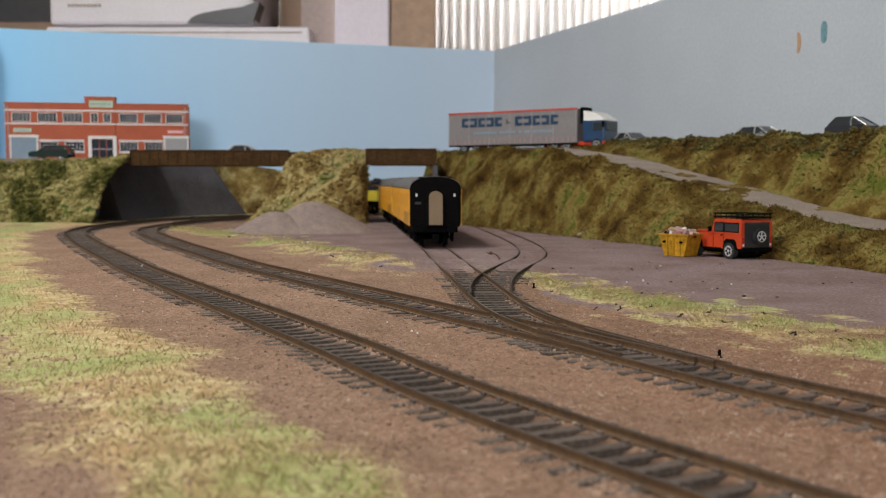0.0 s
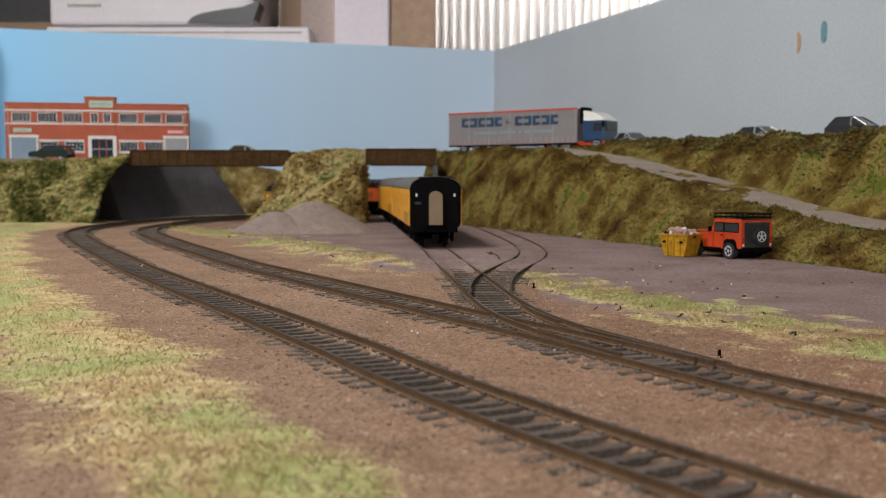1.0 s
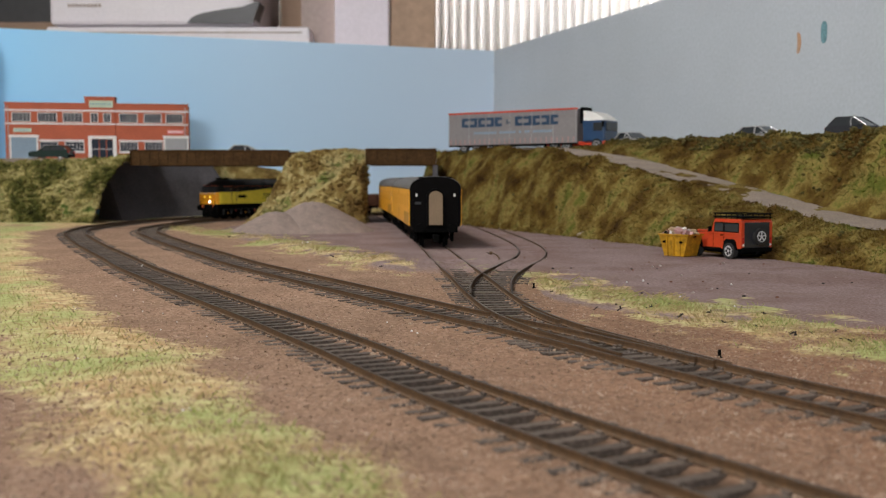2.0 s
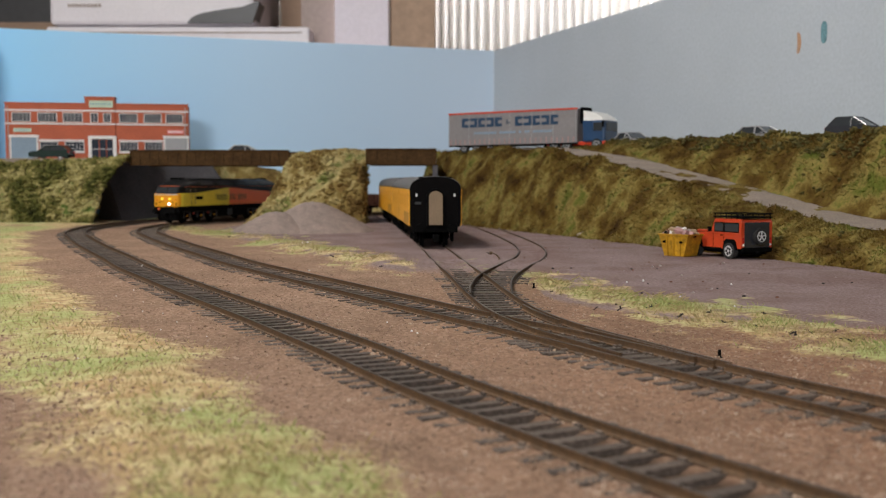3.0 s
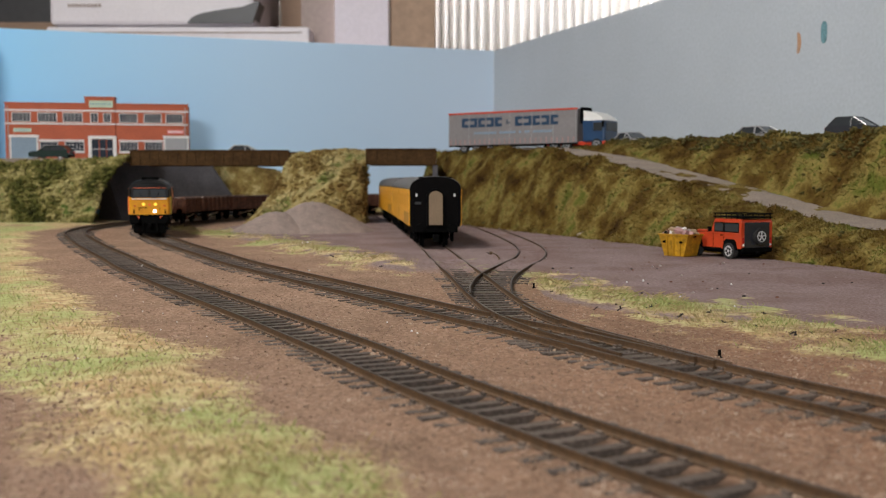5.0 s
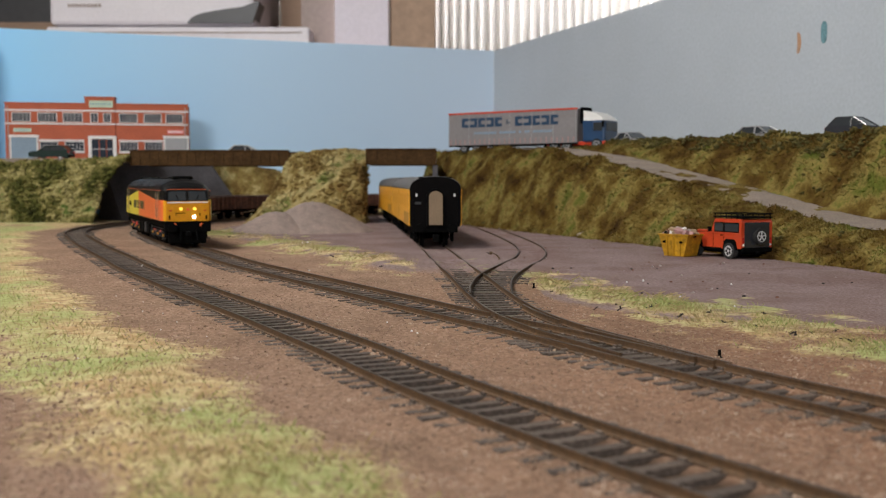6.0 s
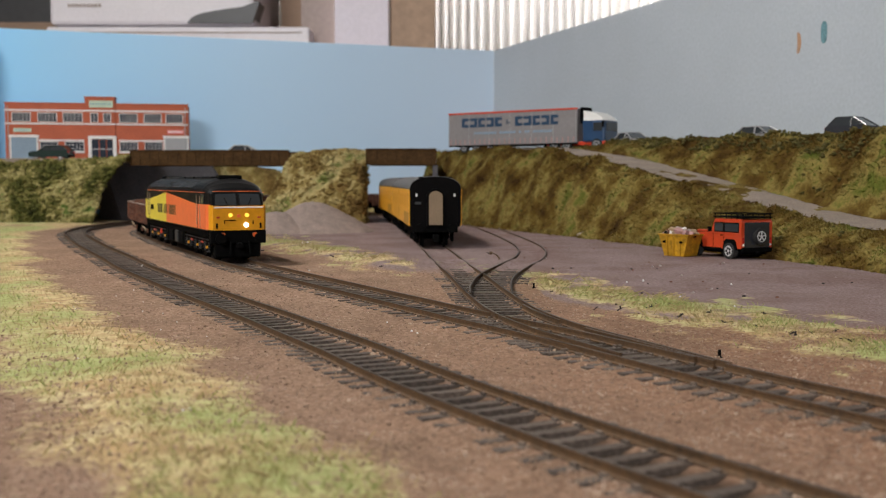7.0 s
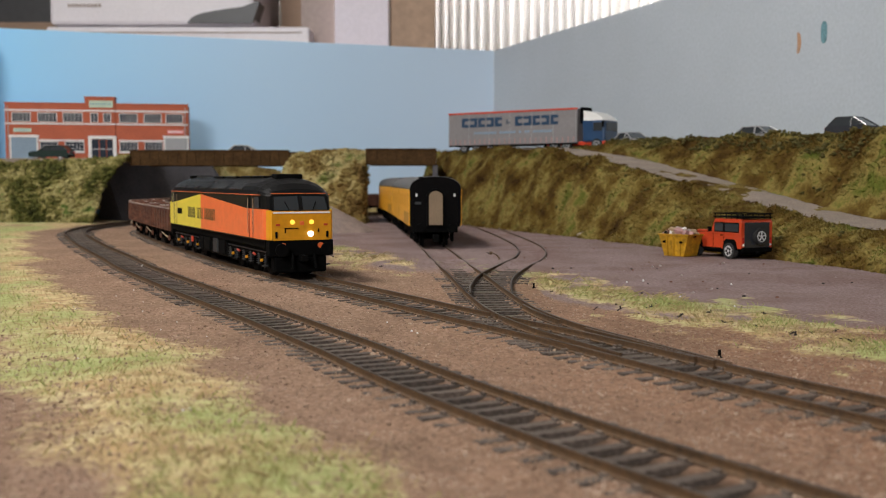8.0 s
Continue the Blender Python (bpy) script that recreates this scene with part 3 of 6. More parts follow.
def side_section(u, crest_z, ramp_z, top_z, toe_v=412.0):
    """Toe, face, crest, sunken lane, upper bank, terrace, in the frame of the side backscene."""
    pts = [(toe_v - 4, -1.0), (toe_v + 6, 9.0), (toe_v + 22, crest_z * 0.55 + 4), (toe_v + 38, crest_z * 0.9), (460, crest_z), (468, ramp_z + 0.6), (486, ramp_z),
           (507, ramp_z + 0.8), (522, ramp_z + (top_z - ramp_z) * 0.55), (545, top_z - 2), (560, top_z), (580, ROAD_Z + 1), (674, ROAD_Z + 1)]
    return [(*uv(u, v), z) for v, z in pts]


LANE = [(-1290, 88, 86, 85), (-1150, 89, 85, 85), (-1057, 87, 84, 86), (-985, 85, 82.5, 89), (-919, 80, 76, 91), (-850, 71, 69, 91), (-762, 57, 55.5, 89.5),
        (-680, 44.5, 43, 88), (-611, 33, 31, 87.5), (-553, 25.5, 23.5, 90), (-494, 22, 19, 91), (-420, 21, 16, 91), (-300, 21, 14, 91)]
SIDE = loft([side_section(*r) for r in LANE], 74, 190, 5.4, 1.0, 0.034)
bank_mesh("embankment_east", SIDE, M_BANK, "tall scrubby embankment of green and brown flock")


def not_lane(p, a, b, rnd):
    return b < 0.36 or 0.60 < b < 0.80


fibre_coat("bank_grass", SIDE, 95000, 3.7, M_BANK, "matted green and brown grass over the tall embankment", 5, pick=not_lane)
clumps("bank_foliage", SIDE, 800, 2.0, M_BANK, "lumpy green and brown foam foliage on the tall embankment", 16, lift=0.15, pick=not_lane)
clumps("bank_scrub", SIDE, 380, 2.0, M_HEDGE, "dark brown foam scraps on the tall embankment", 6, pick=not_lane)


def lane_road():
    verts = []
    for u, c, rz, t in LANE:
        verts.append([(*uv(u, v), rz + 2.3 + (-1.2 if v in (464, 512) else 0.0)) for v in (464, 474, 488, 500, 512)])
    g = loft(verts, 18, 160, 0.9, 4.0)
    ob = bank_mesh("lane", g, M_ROAD, "dusty grey lane climbing the embankment")
    ob["category"] = "road"
    return ob


lane_road()
HEDGE = SIDE[:, 50:58]
fibre_coat("hedge_grass", HEDGE, 7000, 5.0, M_BANK, "ragged grass along the top of the bank", 10)
clumps("hedge", HEDGE, 1700, 2.3, M_HEDGE, "dark brown scrub along the top of the bank", 9, lift=0.7, pick=lambda p, a, b, rnd: noise.noise((p[0] * 0.02, p[1] * 0.02, 2)) > -0.25 and p[1] < 1120)

# the grassy mound between the two bridges
MOUND = loft([
    [(-232, 1225, -2), (-230, 1240, 2), (-226, 1262, 5), (-222, 1290, 5), (-218, 1330, 2)],
    [(-214, 1205, -1), (-206, 1228, 24), (-196, 1255, 46), (-192, 1300, 50), (-190, 1312, 40)],
    [(-196, 1190, -1), (-190, 1216, 46), (-183, 1245, 76), (-180, 1300, 84), (-176, 1312, 84)],
    [(-160, 1180, -1), (-156, 1214, 58), (-150, 1240, 83), (-150, 1300, 85), (-150, 1312, 85)],
    [(-120, 1178, -1), (-118, 1210, 58), (-118, 1236, 85), (-118, 1300, 86), (-118, 1312, 86)],
    [(-94, 1186, -1), (-93, 1206, 56), (-92, 1232, 80), (-92, 1300, 85), (-92, 1312, 85)],
    [(-89, 1192, -1), (-89, 1210, 40), (-89, 1240, 70), (-98, 1300, 80), (-100, 1312, 80)],
    [(-89, 1196, -3), (-89, 1220, -3), (-89, 1250, -3), (-98, 1300, -3), (-100, 1312, -3)]], 44, 70, 3.2, 7.0)
bank_mesh("mound", MOUND, M_BANKPALE, "steep straw-coloured grassy mound between two bridges")
fibre_coat("mound_grass", MOUND, 12000, 4.6, M_BANKPALE, "matted pale straw grass on the mound", 15, pick=lambda p, a, b, rnd: a < 0.86)

clumps("mound_foliage", MOUND, 2200, 3.8, M_BANKPALE, "lumpy straw-coloured foam foliage on the mound", 17, lift=0.1, pick=lambda p, a, b, rnd: a < 0.86)

# the bank under the factory
WESTBANK = loft([
    [(-640, 1262, -2), (-634, 1272, 28), (-628, 1292, 60), (-622, 1320, 73), (-600, 1500, 78)],
    [(-560, 1246, -2), (-556, 1258, 26), (-552, 1280, 59), (-548, 1306, 74), (-540, 1500, 78)],
    [(-480, 1238, -2), (-478, 1250, 30), (-474, 1272, 60), (-470, 1300, 74), (-470, 1500, 78)],
    [(-432, 1226, -2), (-428, 1238, 28), (-414, 1250, 60), (-400, 1262, 76), (-402, 1500, 78)],
    [(-414, 1228, -2), (-410, 1240, 22), (-394, 1250, 58), (-380, 1258, 78), (-378, 1330, 78)]], 40, 70, 3.4, 11.0)
bank_mesh("embankment_west", WESTBANK, M_BANKWEST, "grassy bank below the brick factory")
fibre_coat("west_bank_grass", WESTBANK, 9000, 4.0, M_BANKWEST, "matted green and straw grass on the factory bank", 21)
clumps("west_bank_foliage", WESTBANK, 2600, 4.6, M_BANKWEST, "lumpy green and straw foam foliage on the factory bank", 22, lift=0.15)

# the far bank behind the loop, seen through the first bridge
FARBANK = loft([
    [(-362, 1560, -2), (-358, 1570, 40), (-354, 1580, 70), (-350, 1590, 80), (-360, 1640, 82)],
    [(-318, 1556, -2), (-312, 1566, 38), (-306, 1576, 66), (-302, 1586, 76), (-320, 1640, 78)],
    [(-270, 1545, -2), (-262, 1560, 34), (-256, 1575, 58), (-252, 1590, 65), (-260, 1640, 68)],
    [(-200, 1592, -2), (-196, 1602, 18), (-192, 1612, 34), (-190, 1622, 40), (-190, 1650, 42)],
    [(-130, 1622, -2), (-128, 1628, 10), (-126, 1634, 18), (-126, 1640, 22), (-126, 1655, 22)],
    [(60, 1660, -2), (60, 1662, 6), (60, 1668, 10), (60, 1672, 12), (60, 1690, 12)]], 24, 70, 3.0, 13.0)
bank_mesh("embankment_north", FARBANK, M_BANKPALE, "low grassy bank in front of the backscene")
fibre_coat("far_bank_grass", FARBANK, 5000, 4.6, M_BANK, "matted green and brown grass on the far bank", 31)

# the plateau that carries the factory and the road to the bridges
tagged(part("factory_yard", bm_prism([(-640, 1340), (-440, 1340), (-405, 1358), (-430, 1410), (-410, 1500), (-360, 1565), (-640, 1490)], "z", 74, 79.5), M_ROAD),
       "dusty grey yard in front of the factory", "yard", kind="structure")


# ---- gravel heaps ----
def heap(name, cx, cy, rx, ry, h, m_label, seed):
    bm = bmesh.new()
    rings = 22
    segs = 64
    rows = []
    for i in range(rings + 1):
        t = i / rings
        row = []
        for j in range(segs):
            a = 2 * math.pi * j / segs
            wob = 1 + 0.09 * noise.noise((math.cos(a) * 1.3 + seed, math.sin(a) * 1.3, t))
            x, y = rx * t * wob * math.cos(a), ry * t * wob * math.sin(a)
            z = h * max(0.0, (1 - t)) ** 0.92 * (1 - 0.12 * math.exp(-((t / 0.12) ** 2))) + 0.5 * noise.noise((x * 0.3, y * 0.3, seed)) - 0.8 * t
            row.append(bm.verts.new((x, y, z)))
        rows.append(row)
    for a, b in zip(rows, rows[1:]):
        for j in range(segs):
            bm.faces.new((a[j], b[j], b[(j + 1) % segs], a[(j + 1) % segs]))
    bmesh.ops.remove_doubles(bm, verts=bm.verts[:], dist=0.05)
    bmesh.ops.recalc_face_normals(bm, faces=bm.faces[:])
    ob = part(name, bm, M_GRAVEL, m=at(cx, cy, 2.0), smooth=True)
    return tagged(ob, m_label, "gravel heap", "gravel heaps by the mound")


heap("gravel_heap", -126, 1010, 62, 58, 33, "tall conical heap of pinkish grey gravel", 1.0)
heap("gravel_heap", -158, 985, 46, 44, 23, "lower heap of pinkish grey gravel", 5.0)


# ---- bridges ----
def girder_bridge(name, x0, x1, y0, y1, label, posts=()):
    b = thing(name, at(0, 0, 0), label, "bridge")
    for y, nm in ((y0, "girder"), (y1, "girder")):
        bm = bm_box(x0, x1, y - 1.5, y + 1.5, 69.5, 87.5, bevel=0.3)
        box(bm, x0 - 0.5, x1 + 0.5, y - 2.6, y + 2.6, 86.4, 88.0, bevel=0.3)
        box(bm, x0 - 0.5, x1 + 0.5, y - 2.6, y + 2.6, 69.2, 70.6, bevel=0.3)
        g = part(nm, bm, M_BROWNPLATE, b)
        n = int((x1 - x0) / 11)
        for i in range(n + 1):
            x = x0 + 1 + (x1 - x0 - 2) * i / n
            part("stiffener", bm_box(x - 0.5, x + 0.5, y - 2.5, y + 2.5, 70.6, 86.4), M_BROWNPLATE, g)
    part("deck", bm_box(x0, x1, y0 + 1.6, y1 - 1.6, 70.8, 77.5), M_ROAD, b)
    for x, w in posts:
        part("pier", bm_box(x, x + w, y0 - 1, y1 + 1, -2, 69.2, bevel=0.4), M_ABUT, b)
    return b


girder_bridge("road_bridge", -378, -186, 1268, 1352, "brown plate-girder road bridge over two tracks")
girder_bridge("road_bridge", -89, -8, 1210, 1300, "short brown plate-girder bridge over the siding", posts=((-12, 6),))


def abutment():
    """A battered grey slope outside the loop under the bridge, its far end splayed down to the ground."""
    ob = thing("abutment_wall", at(0, 0, 0), "dark grey card abutment sloping up under the bridge", "bridge wall", kind="structure")
    foot = smooth_path([(-400, 1306), (-393, 1340), (-374, 1412), (-340, 1468), (-312, 1500), (-284, 1528)], 8.0)
    n = len(foot)
    out = side_normals(foot)
    bm = bmesh.new()
    rings = []
    for i in range(n):
        ring = []
        for z in (-2, 18, 40, 62, 74):
            q = min(i / (n - 1), 1 - 0.17 * z / 70)
            k = q * (n - 1)
            a = int(min(k, n - 2))
            p = foot[a] * (1 - k + a) + foot[a + 1] * (k - a)
            lean = 26 * z / 74 + 0.8 * noise.noise((p[0] * 0.05, p[1] * 0.05, z * 0.05))
            ring.append(bm.verts.new((p[0] + out[a, 0] * lean, p[1] + out[a, 1] * lean, z)))
        for z in (74, -2):
            ring.append(bm.verts.new((foot[min(i, int(0.82 * n)), 0] + out[i, 0] * 32, foot[min(i, int(0.82 * n)), 1] + out[i, 1] * 32, z)))
        rings.append(ring)
    m = len(rings[0])
    for r, q in zip(rings, rings[1:]):
        for k in range(m):
            bm.faces.new((r[k], r[(k + 1) % m], q[(k + 1) % m], q[k]))
    bm.faces.new(rings[0][::-1])
    bm.faces.new(rings[-1])
    bmesh.ops.recalc_face_normals(bm, faces=bm.faces[:])
    part("wall_panel", bm, M_ABUT, ob)
    return ob


abutment()


# ---- tracks ----
RAIL_PROFILE = [(-0.8, 0.2), (0.8, 0.2), (0.8, 0.5), (0.26, 0.8), (0.24, 1.75), (0.46, 1.95), (0.46, 2.4), (0.36, 2.5), (-0.36, 2.5), (-0.46, 2.4), (-0.46, 1.95), (-0.24, 1.75), (-0.26, 0.8), (-0.8, 0.5)]


def rail_mesh(path, lift):
    """A bullhead-like rail swept along a path; the running surface takes the second material."""
    bm = bmesh.new()
    nrm = side_normals(path)
    rings = []
    for p, n in zip(path, nrm):
        z = 1.0 + lift(p[1])
        rings.append([bm.verts.new((p[0] + n[0] * a, p[1] + n[1] * a, z + b)) for a, b in RAIL_PROFILE])
    k = len(RAIL_PROFILE)
    for r, q in zip(rings, rings[1:]):
        for i in range(k):
            f = bm.faces.new((r[i], r[(i + 1) % k], q[(i + 1) % k], q[i]))
            if i in (6, 7, 8):
                f.material_index = 1
    bm.faces.new(rings[0])
    bm.faces.new(rings[-1][::-1])
    bmesh.ops.recalc_face_normals(bm, faces=bm.faces[:])
    return bm


def sleeper_data(length=33.0):
    bm = bm_box(-length / 2, length / 2, -1.45, 1.45, -1.2, 1.25, bevel=0.12)
    for s in (-1, 1):
        for o in (-1.9, 1.5):
            box(bm, s * GAUGE + o - 0.1, s * GAUGE + o + 0.6, -0.9, 0.9, 1.0, 2.0)
    return mesh_of("sleeper", bm, M_SLEEPER)


SLEEPER = sleeper_data()
TIMBERS = {}


def no_lift(y):
    return 0.0


def lay_rail(parent, path, lift=no_lift):
    return part("rail", rail_mesh(path, lift), [M_RAIL, M_RAILTOP], parent)


def lay_sleepers(parent, path, lift=no_lift, pitch=7.0, limit=300, data=None, jitter=0.35, seed=1):
    rnd = random.Random(seed)
    step = max(1, int(round(pitch / 1.0)))
    fine = np.stack([np.interp(np.arange(0, (len(path) - 1) * 4.0, pitch), np.arange(len(path)) * 4.0, path[:, k]) for k in range(2)], 1)
    nrm = side_normals(fine)
    for p, n in list(zip(fine, nrm))[:limit]:
        ob = new("sleeper", data or SLEEPER)
        ob.parent = parent
        ang = math.degrees(math.atan2(n[1], n[0])) + rnd.uniform(-1.2, 1.2)
        ob.matrix_basis = at(p[0] + rnd.uniform(-jitter, jitter), p[1] + rnd.uniform(-jitter, jitter), lift(p[1]) + rnd.uniform(-0.25, 0.1), ang)


def track(label, path, lift=no_lift, rails=(GAUGE, -GAUGE), sleepers=True, limit=300):
    t = thing("track", at(0, 0, 0), label, "railway track", "running lines", kind="structure")
    for off in rails:
        lay_rail(t, offset_path(path, off), lift)
    if sleepers:
        lay_sleepers(t, path, lift, limit=limit)
    return t


track("outer running line with rusty rails on dark sleepers", PATH_A)
TOE = int(np.argmin(np.abs(PATH_B[:, 1] - 268)))
FROG = int(np.argmin(np.abs(PATH_B[:, 1] - 372)))
inner = thing("track", at(0, 0, 0), "inner running line with rusty rails and a turnout", "railway track", "running lines", kind="structure")
lay_rail(inner, offset_path(PATH_B, GAUGE))
right_rail = offset_path(PATH_B, -GAUGE)
lay_rail(inner, right_rail[:TOE])
lay_rail(inner, right_rail[TOE + 2:FROG])
lay_rail(inner, right_rail[FROG:])
lay_sleepers(inner, PATH_B, seed=2)


def siding():
    t = thing("siding_track", at(0, 0, 0), "siding with rusty rails sunk in the yard", "railway track", "yard sidings", kind="structure")
    lay_rail(t, offset_path(PATH_C, -GAUGE))
    left = offset_path(PATH_C, GAUGE)
    toe = int(np.argmin(np.abs(left[:, 1] - 300)))
    lay_rail(t, left[toe - 4:])
    sel = PATH_C[(PATH_C[:, 1] > 395) & (PATH_C[:, 1] < 600)]
    lay_sleepers(t, sel, pitch=8.2, seed=3)
    mid = PATH_C[(PATH_C[:, 1] > 285) & (PATH_C[:, 1] <= 395)]
    for y0, y1, off in ((270, 338, 2.1), (350, 402, 2.3)):
        check = PATH_C[(PATH_C[:, 1] > y0) & (PATH_C[:, 1] < y1)]
        part("check_rail", rail_mesh(offset_path(check, -GAUGE + off), no_lift), [M_RAIL, M_RAILTOP], t, "rusty check rail beside the running rail")
    long_data = sleeper_data(38.0)
    lay_sleepers(t, offset_path(mid, 4.0), pitch=8.0, data=long_data, seed=4)
    return t


siding()


def spur():
    t = thing("siding_track", at(0, 0, 0), "curved spur of rusty rails sunk in the yard", "railway track", "yard sidings", kind="structure")
    lay_rail(t, offset_path(PATH_D, -GAUGE))
    lay_rail(t, offset_path(PATH_D, GAUGE))
    sel = PATH_D[(PATH_D[:, 1] > 505) & (PATH_D[:, 1] < 600)]
    lay_sleepers(t, sel, pitch=7.2, seed=5)
    return t


spur()


# ---- rolling stock: x runs forward, z = 0 on the rail heads ----
RAIL_TOP = 3.5


def outline_section(w, z0, z1, ztop, n=10, tuck=0.0, arch=0.95):
    """Half-open body outline: sides up to the eaves, then an arched roof."""
    pts = [(-w + tuck, z0), (-w, z0 + 3), (-w, z1)]
    for i in range(1, n):
        a = math.pi * i / n
        pts.append((-w * math.cos(a) * (0.985 if 0 < i < n else 1), z1 + (ztop - z1) * math.sin(a) ** arch))
    pts += [(w, z1), (w, z0 + 3), (w - tuck, z0)]
    return pts


def section_loft(bm, sections):
    """sections: (x or function of z, outline) from rear to front."""
    rings = []
    for x, pts in sections:
        rings.append([bm.verts.new((x(z) if callable(x) else x, y, z)) for y, z in pts])
    n = len(rings[0])
    for a, b in zip(rings, rings[1:]):
        for i in range(n):
            bm.faces.new((a[i], a[(i + 1) % n], b[(i + 1) % n], b[i]))
    bm.faces.new(rings[0][::-1])
    bm.faces.new(rings[-1])
    bmesh.ops.recalc_face_normals(bm, faces=bm.faces[:])
    return bm


def wheelset(parent, x, r, m_wheel=M_BLACK, spot=None, name="wheelset"):
    bm = bmesh.new()
    rod(bm, (0, -12, 0), (0, 12, 0), 1.2, 8)
    for s in (-1, 1):
        rod(bm, (0, s * 7.4, 0), (0, s * 8.3, 0), r + 0.8, 24)
        rod(bm, (0, s * 8.2, 0), (0, s * 10.2, 0), r, 24)
        for k in range(4):
            a = k * math.pi / 2
            box(bm, math.cos(a) * r * 0.6 - 0.8, math.cos(a) * r * 0.6 + 0.8, s * 10.2 - 0.2, s * 10.2 + 0.25, math.sin(a) * r * 0.6 - 0.8, math.sin(a) * r * 0.6 + 0.8)
    w = part(name, bm, m_wheel, parent)
    w.matrix_basis = at(x, 0, r)
    return w


def buffers(parent, x, sgn, z=13.8, red=False):
    for s in (-1, 1):
        bm = bmesh.new()
        rod(bm, (x, s * 11.5, z), (x + sgn * 4.2, s * 11.5, z), 1.9, 12)
        rod(bm, (x + sgn * 4.2, s * 11.5, z), (x + sgn * 5.2, s * 11.5, z), 3.2, 16)
        part("buffer", bm, M_BLACK, parent)


def bogie(parent, xc, wheels, half, z=9.5, r=7.5, boxes=True, axle_mat=M_LOCOEND):
    """Two side frames with a raised beam, horn guides, coil springs and axle boxes, joined by cross stretchers."""
    bm = bmesh.new()
    for y in (-9.0, 9.0):
        box(bm, xc - half + 4, xc + half - 4, y - 2.0, y + 2.0, z + 1.0, z + 4, bevel=0.3)
    box(bm, xc - 6, xc + 6, -12.6, 12.6, z + 0.5, z + 5.0, bevel=0.4)
    b = part("bogie", bm, M_BLACK, parent)
    for s in (-1, 1):
        y0, y1 = sorted((s * 12.6, s * 14.6))
        beam = [(xc - half, z + 1.6), (xc - half + 3, z + 0.4), (xc + half - 3, z + 0.4), (xc + half, z + 1.6), (xc + half, z + 4.4), (xc - half, z + 4.4)]
        bm = bm_prism(beam, "y", y0, y1)
        for k in wheels:
            for o in (-4.4, 2.6):
                box(bm, xc + k + o, xc + k + o + 1.8, y0, y1, z - 4.6, z + 1.0, bevel=0.2)
            box(bm, xc + k - 4.4, xc + k + 4.4, y0 + 0.3, y1 - 0.3, z - 5.4, z - 4.4, bevel=0.2)
        part("bogie_frame", bm, M_BLACK, b)
        if boxes:
            for k in wheels:
                part("axle_box", bm_rod((xc + k, s * 14.4, z - 2.0), (xc + k, s * 15.6, z - 2.0), 0.8, 10), axle_mat, b)
                for o in (-6.6, 6.6):
                    bm = bmesh.new()
                    for c in range(5):
                        rod(bm, (xc + k + o, s * 14.2, z - 4.0 + c * 1.1), (xc + k + o, s * 14.2, z - 3.5 + c * 1.1), 1.5, 10)
                    rod(bm, (xc + k + o, s * 14.2, z - 4.4), (xc + k + o, s * 14.2, z + 1.4), 0.7, 6)
                    part("coil_spring", bm, M_LOCOGREY, b)
            part("step", bm_box(xc + half - 3, xc + half + 1, min(s * 14.8, s * 17.0), max(s * 14.8, s * 17.0), z - 4.4, z - 3.8), M_LOCOGREY, b)
            part("step_hanger", bm_box(xc + half - 1.4, xc + half - 0.8, min(s * 14.6, s * 15.4), max(s * 14.6, s * 15.4), z - 4.0, z + 5.0), M_BLACK, b)
            part("brake_pipe", bm_rod((xc - half + 2, s * 15.0, z + 2.6), (xc + half - 2, s * 15.0, z + 2.6), 0.4, 6), M_LOCOGREY, b)
    return b


